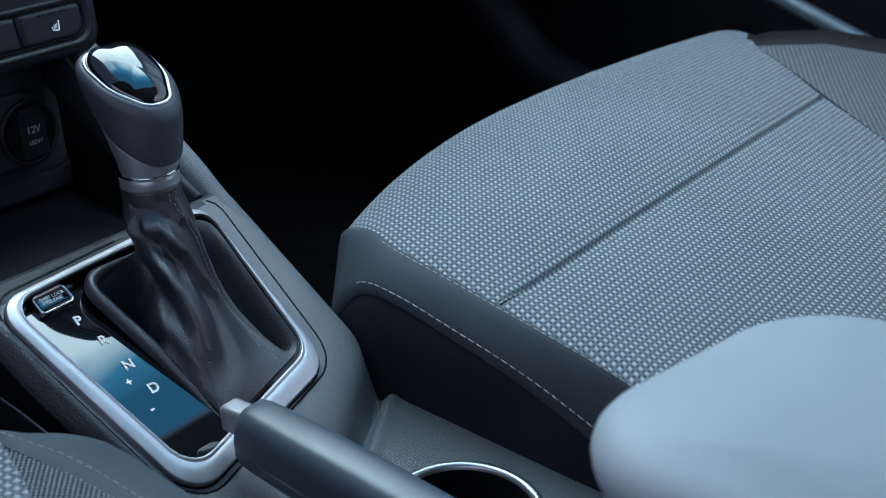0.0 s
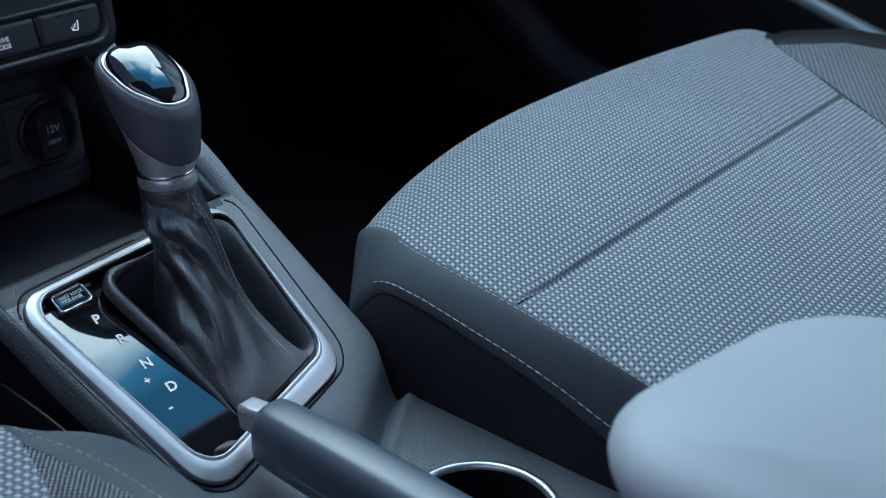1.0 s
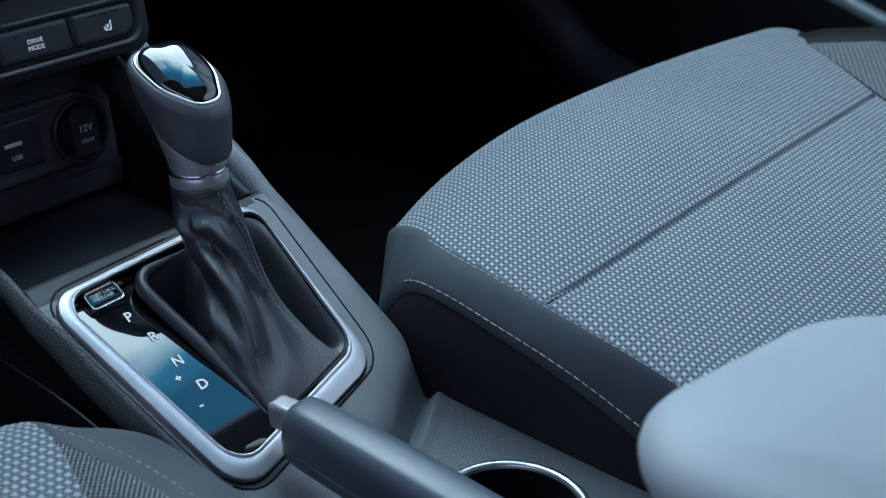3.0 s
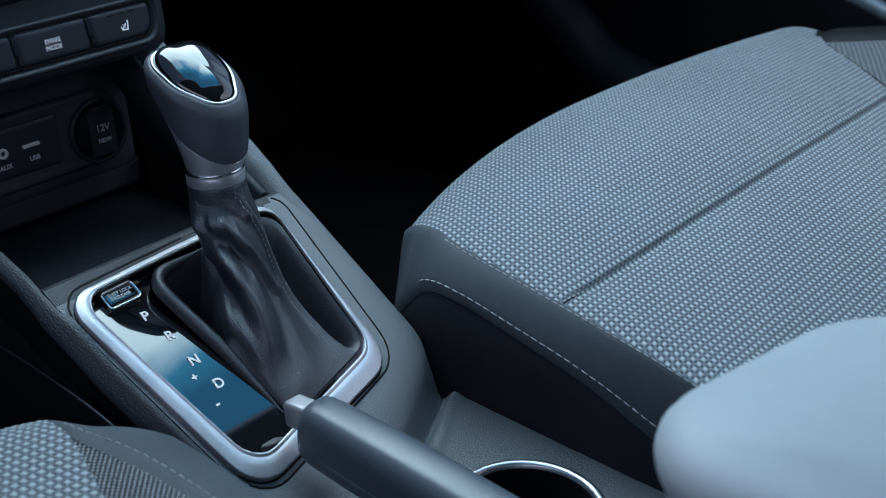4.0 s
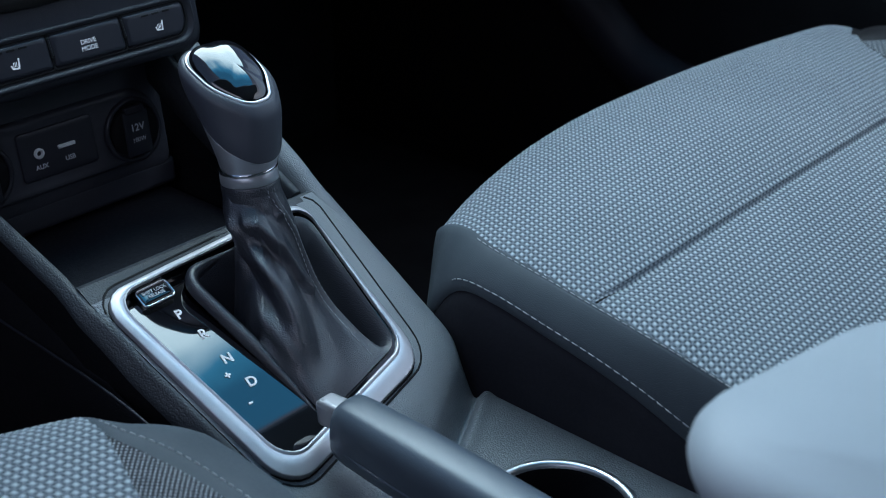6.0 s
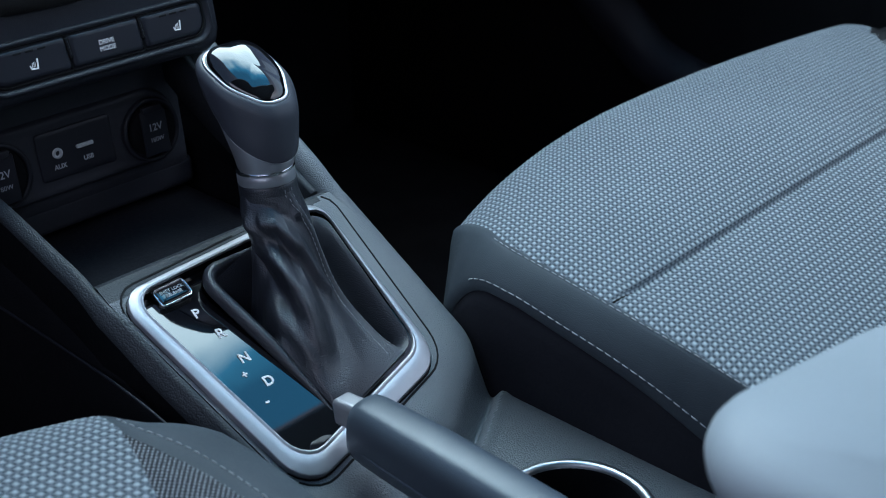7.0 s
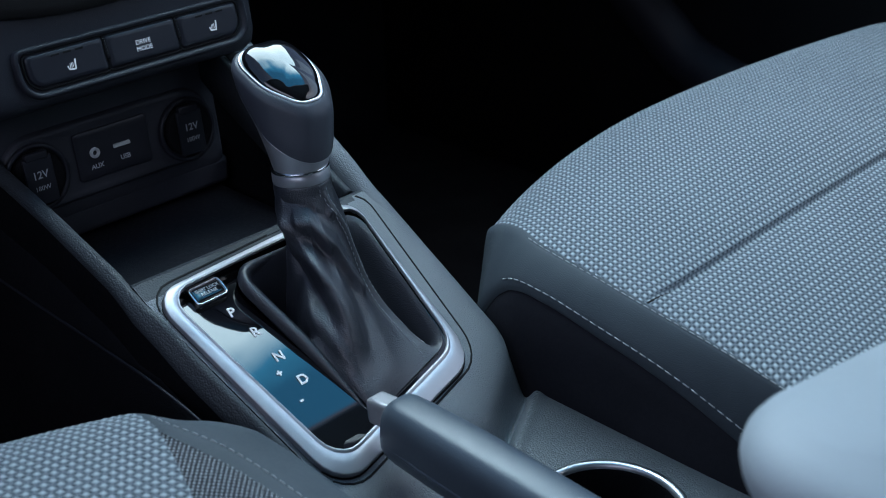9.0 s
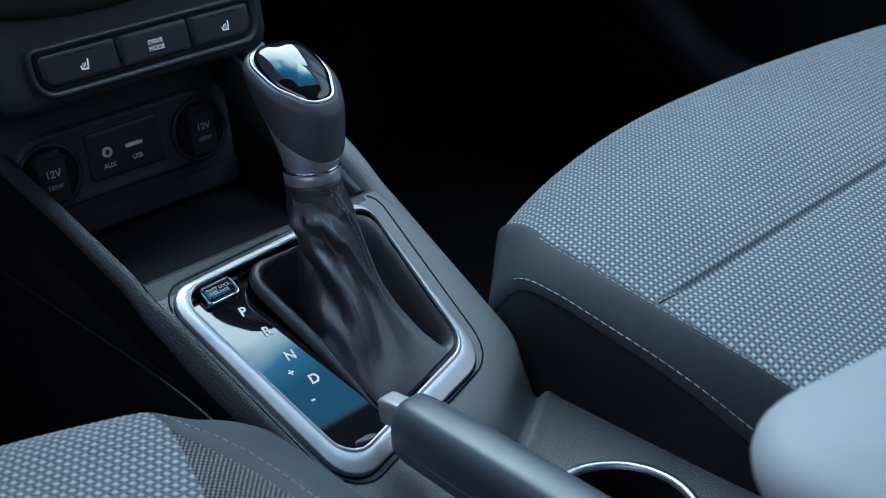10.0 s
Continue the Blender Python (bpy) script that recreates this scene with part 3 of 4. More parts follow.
panel_text("SHIFT LOCK\nRELEASE", -0.0452, -0.0930, 0.0028, M_GREYPRINT, 0.0, 0.0001, 0.00005, cover, "lettering")
for body, x, y in (("P", -0.0410, -0.1080), ("R", -0.0380, -0.1230), ("N", -0.0370, -0.1400), ("D", -0.0350, -0.1560)):
    panel_text(body, x, y, 0.0082, M_PRINT_GLOW, -5.0)
panel_text("+", -0.0437, -0.1480, 0.0066, M_PRINT_GLOW)
panel_text("-", -0.0440, -0.1645, 0.0080, M_PRINT_GLOW)

# boot frame and boot


def rim_height(x, y):
    """The padded rim stands proud on the driver's side and sinks away on the other."""
    return 0.05 + 0.66 * max(0.0, min(1.0, (0.012 - x) / 0.03)) * max(0.12, min(1.0, (y + 0.190) / 0.05))


def rim_inset(d):
    """The rim is slim where it sinks away."""
    out = []
    for a, b in zip(BASE, inset(BASE, d)):
        k = 0.12 + 1.24 * min(0.71, rim_height(*a))
        out.append((a[0] + (b[0] - a[0]) * k, a[1] + (b[1] - a[1]) * k))
    return out


rr = [[on_panel(x, y, 0.001 + h * rim_height(q[0], q[1])) for (x, y), q in zip(rim_inset(d), BASE)] for d, h in ((-0.0006, 0.0), (-0.0008, 0.0045), (0.0, 0.0076), (0.0014, 0.0094), (0.0032, 0.0096), (0.0050, 0.0080), (0.0062, 0.0040), (0.0066, -0.006))]
v, f = loft(rr)
obj("boot_frame", v, f, M_LEATHER, gear, "padded black frame round the boot")
v2, f2 = loft([[on_panel(x, y, -0.064) for x, y in inset(BASE, d)] for d in (-0.001, 0.004)], True, False, True)
obj("boot_floor", v2, f2, M_LEATHER, gear)

COLLAR = Vector((0.0205, -0.0985, 0.4335))
AXIS = Vector((0.0, 0.10, 1.0)).normalized()
BX0, BY0 = 0.0180, -0.1370


def wrap(a):
    return (a + math.pi) % (2 * math.pi) - math.pi


def step(x, a, b):
    x = max(0.0, min(1.0, (x - a) / (b - a)))
    return x * x * (3 - 2 * x)


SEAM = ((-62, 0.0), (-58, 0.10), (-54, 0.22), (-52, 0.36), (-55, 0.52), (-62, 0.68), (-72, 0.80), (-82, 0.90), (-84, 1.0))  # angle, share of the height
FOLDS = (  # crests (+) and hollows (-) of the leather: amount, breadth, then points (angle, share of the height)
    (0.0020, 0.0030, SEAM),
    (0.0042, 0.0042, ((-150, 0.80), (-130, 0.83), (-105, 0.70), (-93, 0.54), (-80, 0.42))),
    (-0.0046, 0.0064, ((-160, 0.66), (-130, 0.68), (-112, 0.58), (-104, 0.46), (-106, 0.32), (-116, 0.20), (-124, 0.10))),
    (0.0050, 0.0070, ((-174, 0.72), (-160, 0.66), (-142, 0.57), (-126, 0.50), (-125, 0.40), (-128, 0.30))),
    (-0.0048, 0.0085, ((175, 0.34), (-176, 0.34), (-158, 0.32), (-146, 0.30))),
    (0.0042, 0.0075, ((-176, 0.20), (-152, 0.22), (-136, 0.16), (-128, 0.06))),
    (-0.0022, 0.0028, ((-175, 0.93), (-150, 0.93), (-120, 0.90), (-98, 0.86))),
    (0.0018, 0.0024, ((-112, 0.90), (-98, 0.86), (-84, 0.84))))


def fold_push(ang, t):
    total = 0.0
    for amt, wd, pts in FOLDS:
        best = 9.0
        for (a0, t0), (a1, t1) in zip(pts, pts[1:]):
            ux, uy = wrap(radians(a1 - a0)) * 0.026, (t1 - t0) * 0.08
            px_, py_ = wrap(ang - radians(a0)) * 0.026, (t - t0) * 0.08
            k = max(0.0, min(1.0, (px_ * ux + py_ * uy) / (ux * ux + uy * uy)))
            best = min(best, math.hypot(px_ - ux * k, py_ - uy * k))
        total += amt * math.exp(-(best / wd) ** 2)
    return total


def boot_point(x, y, t):
    """Leather between a point of the base outline and the collar: full towards the driver, sunk into a pocket elsewhere."""
    b = on_panel(x, y, 0.0035)
    ang = math.atan2(y - BY0, x - BX0)
    side = Vector((math.cos(ang), math.sin(ang), 0))
    a = math.degrees(ang)
    seam = float(np.interp(t, [q[1] for q in SEAM], [q[0] for q in SEAM]))
    far = a if a > -100 else a + 360
    pocket = step(far, seam + 2, seam + 20) * (1 - step(far, 160, 198))
    full = float(np.interp(a, [-180, -160, -140, -115, -95, -75, -60, -45, 150, 180], [3.8, 2.5, 1.8, 1.75, 2.6, 4.2, 6.0, 6.0, 5.0, 3.8]))
    g = (1 - t) ** (full + 1.0 * pocket)
    fat = 0.0158 + (0.0026 + 0.0022 * math.exp(-(wrap(ang - radians(165)) / 0.9) ** 2)) * step(1 - t, 0.0, 0.3)
    col = Vector((COLLAR.x - 0.0015 * (1 - t), COLLAR.y - 0.028 * (1 - t), 0)) + side * fat
    top = COLLAR.z - 0.002
    dip = 0.046 * pocket * math.exp(-((t - 0.13) / 0.10) ** 2) * min(1.0, t * 22)
    z = b.z + (top - b.z) * t ** 0.95 - dip
    p = Vector((col.x + (b.x - col.x) * g, col.y + (b.y - col.y) * g, z))
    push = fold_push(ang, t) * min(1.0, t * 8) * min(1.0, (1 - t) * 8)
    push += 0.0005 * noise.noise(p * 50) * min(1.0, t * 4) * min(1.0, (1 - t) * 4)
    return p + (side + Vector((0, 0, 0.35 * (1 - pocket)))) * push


BOOT_BASE = resampled(rim_inset(0.0048), 260, True)
NT = 120
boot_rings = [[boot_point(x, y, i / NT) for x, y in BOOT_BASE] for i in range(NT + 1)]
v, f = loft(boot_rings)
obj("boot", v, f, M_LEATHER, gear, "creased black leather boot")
FINE_BASE = resampled(BOOT_BASE, 1500, True)
for shift in (-6.5, 4.5):
    line, lean = [], []
    for k in range(2, 97):
        t = k / 100
        want = radians(float(np.interp(t, [q[1] for q in SEAM], [q[0] for q in SEAM])) + shift)
        x, y = min(FINE_BASE, key=lambda q: abs(wrap(math.atan2(q[1] - BY0, q[0] - BX0) - want)))
        line.append(boot_point(x, y, t))
        lean.append(Vector((math.cos(want), math.sin(want), 0.35)).normalized())
    stitches("stitching", line, 0.0022, 0.0011, 0.00026, M_BOOTTHREAD, gear, lean, 0.0002, "grey thread")

# lever collar and knob


def disc_ring(c, axis, r, n=48):
    x = axis.orthogonal().normalized()
    y = axis.cross(x)
    return [c + x * (r * math.cos(2 * math.pi * k / n)) + y * (r * math.sin(2 * math.pi * k / n)) for k in range(n)]


v, f = loft([disc_ring(COLLAR + AXIS * h, AXIS, r) for h, r in ((-0.014, 0.0160), (-0.008, 0.0163), (-0.0022, 0.0164), (-0.0008, 0.0160), (-0.0004, 0.0150))])
obj("boot_cuff", v, f, M_LEATHER, gear)
v, f = loft([disc_ring(COLLAR + AXIS * h, AXIS, r) for h, r in ((-0.0012, 0.0150), (-0.0006, 0.0160), (0.0002, 0.0163), (0.0052, 0.0162), (0.0057, 0.0156))])
obj("collar", v, f, M_STEEL, gear, "brushed grey metal collar")
v, f = loft([disc_ring(COLLAR + AXIS * h, AXIS, r) for h, r in ((0.0056, 0.0150), (0.0058, 0.0161), (0.0066, 0.0164), (0.0074, 0.0161), (0.0078, 0.0150))])
obj("collar_ring", v, f, M_CHROME, gear, "bright ring")
for shift in (-95, -78):
    line, lean = [], []
    for k in range(12):
        a_ = radians(shift)
        d_ = Vector((math.cos(a_), math.sin(a_), 0))
        line.append(COLLAR + AXIS * (-0.0012 - 0.0105 * k / 11) + d_ * 0.0164)
        lean.append(d_)
    stitches("stitching", line, 0.0020, 0.0009, 0.00026, M_BOOTTHREAD, gear, lean, 0.0001, "grey thread")

KN = 96
CAP = [(0.0200, 0.0235), (-0.0205, 0.0235), (-0.0196, -0.0030), (-0.0078, -0.0205), (0.0078, -0.0205), (0.0196, -0.0030)]
CAP_R = [0.0135, 0.0120, 0.022, 0.0105, 0.0105, 0.022]


def by_angle(outline):
    """Radius of a closed outline round the origin, at even angles."""
    a = np.array([math.atan2(y, x) for x, y in outline])
    r = np.array([math.hypot(x, y) for x, y in outline])
    i = np.argsort(a)
    return np.interp(np.linspace(-math.pi, math.pi, KN, endpoint=False), a[i], r[i], period=2 * math.pi)


CAP_RADII = by_angle(rounded(CAP, CAP_R))
KNOB = (  # centre height, x, y, round radius, share of the cap's shape, its growth, tilt (rise towards the front)
    (0.4415, 0.0206, -0.0977, 0.0160, 0.00, 0.0000, 0.10),
    (0.4490, 0.0213, -0.0967, 0.0176, 0.08, 0.0010, 0.18),
    (0.4575, 0.0222, -0.0948, 0.0194, 0.25, 0.0022, 0.28),
    (0.4660, 0.0232, -0.0924, 0.0208, 0.52, 0.0030, 0.38),
    (0.4742, 0.0245, -0.0896, 0.0218, 0.82, 0.0040, 0.42),
    (0.4812, 0.0253, -0.0877, 0.0220, 1.00, 0.0044, 0.46),
    (0.4850, 0.0255, -0.0868, 0.0220, 1.00, 0.0040, 0.47),
    (0.4876, 0.0255, -0.0865, 0.0220, 1.00, 0.0020, 0.47),
    (0.4884, 0.0255, -0.0865, 0.0220, 1.00, 0.0000, 0.47))


def knob_ring(z, cx, cy, r, share, grow, tilt):
    out = []
    for k in range(KN):
        t = -math.pi + 2 * math.pi * k / KN
        q = r * (1 - share) + (CAP_RADII[k] + grow) * share
        out.append(Vector((cx + q * math.cos(t), cy + q * math.sin(t), z + tilt * q * math.sin(t))))
    return out


body = [knob_ring(*row) for row in smooth_rows(KNOB, 81)]
hem = []
for k in range(KN):
    over = [body[i][k].z - 0.4600 - 0.66 * (body[i][k].y + 0.0955) - 3.0 * max(0.0, body[i][k].y + 0.0955) ** 1.6 for i in range(81)]
    n_ = next(i for i in range(1, 81) if over[i] > 0)
    hem.append(n_ - over[n_] / (over[n_] - over[n_ - 1]))


def skin(lo, hi, n, out):
    """Rings between two levels that may differ round the knob."""
    rings_ = []
    for i in range(n + 1):
        ring_ = []
        for k in range(KN):
            s_ = lo[k] + (hi[k] - lo[k]) * i / n
            j = min(int(s_), 79)
            p_ = body[j][k].lerp(body[j + 1][k], s_ - j)
            c_ = Vector((0.0225, -0.093, p_.z))
            ring_.append(p_ + (p_ - c_).normalized() * out)
        rings_.append(ring_)
    return rings_


flat = [0.0] * KN
v, f = loft(skin(flat, [h + 0.5 for h in hem], 14, -0.0006))
obj("neck", v, f, M_STEEL, gear, "brushed grey metal neck")
rim_ = [h + 0.0 for h in hem]
rings = [skin(rim_, rim_, 1, -0.0012)[0]] + skin(rim_, [80.0] * KN, 50, 0.0004)
v, f = loft(rings)
obj("knob", v, f, M_KNOB, gear, "dark grey soft-skinned knob")
loop = skin(rim_, rim_, 1, 0.0)[0]
v, f = loft([[p + Vector((0, 0, -0.0001)) + (p - Vector((0.0225, -0.093, p.z))).normalized() * a + Vector((0, 0, b)) for a, b in circle(0.00055, 8)] for p in loop], True, close_loft=True)
obj("hem_ring", v, f, M_SATIN_BRIGHT, gear, "thin bright edge under the knob")
TOP = KNOB[-1]


def cap_ring(scale, lift, front=0.0):
    out = []
    for p in knob_ring(*TOP):
        d = p - Vector(TOP[1:3] + (TOP[0],))
        out.append(Vector((TOP[1], TOP[2], TOP[0] + lift + front * max(-0.6, d.y / 0.022))) + d * scale)
    return out


v, f = loft([cap_ring(sc, h) for sc, h in ((1.025, -0.0012), (1.025, 0.0003), (1.01, 0.0009), (0.98, 0.0010), (0.945, 0.0006), (0.93, -0.0004))])
obj("knob_trim", v, f, M_SATIN_BRIGHT, gear, "bright silver surround")
v, f = loft([cap_ring(sc, 0.0002 + 0.0074 * math.sqrt(max(0.0, 1 - (sc / 0.945) ** 2.6)), 0.0032 * math.sqrt(max(0.0, 1 - (sc / 0.945) ** 2.6)) * (sc / 0.945)) for sc in (0.944, 0.940, 0.93, 0.91, 0.88, 0.85, 0.78, 0.68, 0.55, 0.4, 0.25, 0.1, 0.01)], True, False, True)
obj("knob_cap", v, f, M_GLOSS, gear, "gloss black domed cap")

# ---------------------------------------------------------------- hand brake
brake = thing("hand_brake", "hand brake lever with a dark grey leather grip and silver button", "hand brake", at=(0, 0, 0))
BX = -0.0220
grip = []
for y, zc, w, h in ((-0.1985, 0.3470, 0.0085, 0.0110), (-0.1990, 0.3465, 0.0105, 0.0140), (-0.2005, 0.3457, 0.0122, 0.0162), (-0.2040, 0.3450, 0.0132, 0.0174), (-0.2110, 0.3445, 0.0140, 0.0180), (-0.25, 0.3432, 0.0152, 0.0186), (-0.30, 0.3412, 0.0154, 0.0184), (-0.36, 0.3390, 0.0150, 0.0178), (-0.42, 0.3370, 0.0145, 0.0170)):
    y -= 0.014
    grip.append([(BX + w * math.copysign(abs(math.cos(t)) ** 0.66, math.cos(t)), y - 0.12 * h * math.sin(t), zc + h * math.copysign(abs(math.sin(t)) ** 0.66, math.sin(t))) for t in np.linspace(0, 2 * math.pi, 49)[:-1]])
v, f = loft(grip, True, True, True)
obj("grip", v, f, M_GRIP, brake, "dark grey leather grip")
for sx in (-1, 1):
    seam = [(BX + sx * 0.0146, y, z) for y, z in ((-0.222, 0.3400), (-0.25, 0.3385), (-0.31, 0.3360), (-0.37, 0.3335), (-0.43, 0.3310))]
    v, f = tube(spline([(BX + sx * (0.0128 + 0.0022 * min(1.0, (-0.222 - y) / 0.03)), y, z) for _, y, z in seam], 8), circle(0.0009, 8))
    obj("grip_seam", v, f, M_GRIP, brake)
bm = rbox(0.0130, 0.0200, 0.0150, 0.003, 4)
part("button", moved(bm, pose(BX, -0.2075, 0.3490, -6)), M_SATIN, brake, "satin silver release button")
bm = rbox(0.020, 0.20, 0.05, 0.006)
part("lever_base", moved(bm, pose(BX, -0.36, 0.305)), M_PLASTIC_BLACK, brake)

# ---------------------------------------------------------------- armrest
arm = thing("armrest", "padded grey leather centre armrest over the console", "armrest", at=(0, 0, 0))
rr = []
AC, AR = [(-0.080, -0.80), (0.082, -0.80), (0.090, -0.443), (-0.0775, -0.4095)], [0.03, 0.03, 0.064, 0.044]
for d, z in ((0.036, 0.392), (0.028, 0.400), (0.0205, 0.410), (0.0140, 0.420), (0.0085, 0.430), (0.0040, 0.440), (0.0010, 0.447), (0.0, 0.4520), (0.0008, 0.4562), (0.0035, 0.4602), (0.0080, 0.4632), (0.0150, 0.4656), (0.0240, 0.4674)):
    rr.append([(x, y, z) for x, y in rounded_in(AC, AR, d, 20)])
mid_y, rim_ = -0.61, rr[-1]
for s, z in ((0.93, 0.4689), (0.84, 0.4704), (0.72, 0.4718), (0.58, 0.4729), (0.38, 0.4737), (0.15, 0.4740)):
    rr.append([(x * s, mid_y + (y - mid_y) * s, z) for x, y, _ in rim_])
v, f = loft(rr, True, True, True)
obj("pad", v, f, M_ARM, arm)
bm = rbox(0.11, 0.30, 0.12, 0.01)
part("pedestal", moved(bm, pose(0.005, -0.66, 0.345)), M_PLASTIC_BLACK, arm)


# ---------------------------------------------------------------- dashboard
dash = thing("dashboard", "dark plastic dashboard with lower centre stack", "dashboard")
# upper mass of the dash
# unseen sides pushed rearward to block sky light; middle set back to stay lit
DASH_SIDE = ((0.74, 0.50), (0.30, 0.46), (0.16, 0.51), (0.08, 0.57), (0.04, 0.63), (0.05, 0.71), (0.13, 0.765), (0.32, 0.79), (0.74, 0.80))
DASH_MID = ((0.74, 0.50), (0.30, 0.46), (0.24, 0.48), (0.20, 0.50), (0.16, 0.60), (0.18, 0.67), (0.20, 0.72), (0.32, 0.78), (0.74, 0.80))
rr = []
for (y1, z1), (y0, z0) in zip(DASH_SIDE, DASH_MID):
    rr.append([(x, y0 + (y1 - y0) * k, z0 + (z1 - z0) * k) for x, k in ((-0.89, 1), (-0.3, 1), (-0.17, 1), (-0.12, 0), (0.10, 0), (0.14, 0.6), (0.19, 1), (0.3, 1), (0.89, 1))])
v, f = loft(rr, False)
obj("dash_body", v, f, M_DASH, dash)
# centre stack block with the button row
TILT = radians(14)
STACK = frame_of((0, 0.0150, 0.4912), (1, 0, 0), (0, math.sin(TILT), math.cos(TILT)))


def on_stack(x, z, h=0.0):
    return STACK @ Vector((x, z, h))


outl = ([(-0.102, -0.020), (0.082, -0.020), (0.094, 0.14), (-0.115, 0.14)], [0.012, 0.012, 0.01, 0.01])
rr = [[on_stack(x, z, h) for x, z in rounded_in(outl[0], outl[1], d)] for d, h in ((0.0, -0.20), (0.0, -0.006), (0.002, -0.002), (0.005, 0.0), (0.012, 0.0))]
v, f = loft(rr, True, False, True)
obj("stack_face", v, f, M_DASH, dash)

switch_row = thing("switch_row", "row of three dark grey switches with white symbols on the dashboard", "switches")
o = ([(-0.0800, -0.0150), (0.0760, -0.0150), (0.0760, 0.0150), (-0.0800, 0.0150)], [0.014, 0.014, 0.005, 0.005])
v, f = loft([[on_stack(x, z, h) for x, z in rounded_in(o[0], o[1], d)] for d, h in ((0.0, -0.001), (0.0006, 0.0026), (0.0018, 0.0034), (0.0032, 0.0026), (0.0042, 0.0006))], True, False, True)
obj("switch_surround", v, f, M_DASH, switch_row)
for x0, x1, rl, rt in ((-0.0735, -0.0245, 0.009, 0.001), (-0.0233, 0.0242, 0.001, 0.001), (0.0254, 0.0690, 0.001, 0.009)):
    o = ([(x0, -0.0085), (x1, -0.0085), (x1, 0.0105), (x0, 0.0105)], [rl, rt, min(rt, 0.003), min(rl, 0.003)])
    v, f = loft([[on_stack(x, z, h) for x, z in rounded_in(o[0], o[1], d)] for d, h in ((-0.0016, -0.002), (-0.0016, 0.0012), (-0.0008, 0.0020), (-0.0004, 0.0012))])
    obj("switch_frame", v, f, M_SEAM, switch_row)
    v, f = loft([[on_stack(x, z, h) for x, z in rounded_in(o[0], o[1], d)] for d, h in ((0.0002, -0.002), (0.0002, 0.0016), (0.0012, 0.0026), (0.003, 0.0029))], True, False, True)
    sw = obj("switch", v, f, M_BUTTON, switch_row)
    xc = (x0 + x1) / 2
    if x0 < -0.03 and x1 > -0.03 or x0 > 0.02:
        # seat symbol: back, base and three heat lines
        xc = -0.0474 if x0 < 0 else 0.0488
        bm = bmesh.new()
        for dx, dz, w, h, rot in ((0.0030, 0.0012, 0.0012, 0.0064, -8), (0.0002, -0.0022, 0.0052, 0.0012, -6), (-0.0026, -0.0008, 0.0010, 0.0030, 20), (-0.0012, 0.0004, 0.0005, 0.0034, -6), (0.0000, 0.0006, 0.0005, 0.0034, -6), (0.0011, 0.0008, 0.0005, 0.0034, -6)):
            b2 = rbox(w * 0.85, h * 0.8, 0.0003, 0.0001, 1)
            moved(b2, STACK @ pose(xc + dx * 0.8, dz * 0.8 - 0.0008, 0.0032, 0, 0, rot))
            me = bpy.data.meshes.new("tmp")
            b2.to_mesh(me)
            b2.free()
            bm.from_mesh(me)
            bpy.data.meshes.remove(me)
        part("seat_symbol", bm, M_PRINT_GLOW, sw, "white heated-seat symbol", False)
        bm = bmesh.new()
        for k in range(3):
            b2 = rbox(0.0050, 0.0011, 0.0003, 0.0001, 1)
            moved(b2, STACK @ pose(xc - 0.008 + 0.0075 * k, 0.0075, 0.0031))
            me = bpy.data.meshes.new("tmp")
            b2.to_mesh(me)
            b2.free()
            bm.from_mesh(me)
            bpy.data.meshes.remove(me)
        part("indicator", bm, M_SEAM, sw, "unlit indicator bars", False)
    else:
        lettering("lettering", "DRIVE\nMODE", 0.0038, M_PRINT_GLOW, sw, STACK @ pose(0.0, 0.0, 0.0032))

for xs in (-0.0239, 0.0248):
    bm = rbox(0.0022, 0.0120, 0.0016, 0.0007, 2)
    slot = part("slot", moved(bm, STACK @ pose(xs, 0.0035, 0.0022, 0, 0, 3)), M_SEAM, switch_row)
    bm = rbox(0.0008, 0.0095, 0.0012, 0.0003, 1)
    part("slot_bar", moved(bm, STACK @ pose(xs, 0.0036, 0.0028, 0, 0, 3)), M_BUTTON, slot)
# rounded black-brown housing above the switches
low = spline([(-0.114, 0.0405, 0), (-0.0831, 0.0325, 0), (-0.0642, 0.0294, 0), (-0.0476, 0.0276, 0), (-0.0301, 0.0268, 0), (-0.0132, 0.0270, 0), (0.02, 0.0290, 0), (0.06, 0.0350, 0), (0.086, 0.0420, 0)], 8)
v, f = loft([[on_stack(q.x, q.y + dz, h) for q in low] for dz, h in ((0.0, -0.001), (0.0002, 0.0022), (0.0016, 0.0042), (0.006, 0.0056), (0.020, 0.0062), (0.030, 0.0040), (0.034, -0.001))], False)
obj("upper_housing", v, f, M_HOOD, dash, "black-brown rounded housing above the switches")

# socket panel under the stack
SOCK = frame_of((0, 0.0650, 0.4120), (1, 0, 0), (0, math.sin(radians(6)), math.cos(radians(6))))


def on_sock(x, z, h=0.0):
    return SOCK @ Vector((x, z, h))


o = ([(-0.084, -0.034), (0.082, -0.034), (0.082, 0.075), (-0.084, 0.075)], 0.006)
v, f = loft([[on_sock(x, z, h) for x, z in rounded_in(o[0], o[1], d)] for d, h in ((0.0, -0.06), (0.0, -0.002), (0.002, 0.0), (0.01, 0.0))], True, False, True)
obj("socket_wall", v, f, M_DASH_LIFTED, dash)
o = ([(-0.078, -0.024), (0.076, -0.024), (0.076, 0.026), (-0.078, 0.026)], 0.024)
v, f = loft([[on_sock(x, z, h) for x, z in rounded_in(o[0], o[1], d)] for d, h in ((0.0, 0.0), (0.001, 0.0030), (0.003, 0.0042), (0.005, 0.0036), (0.008, 0.0034))], True, False, True)
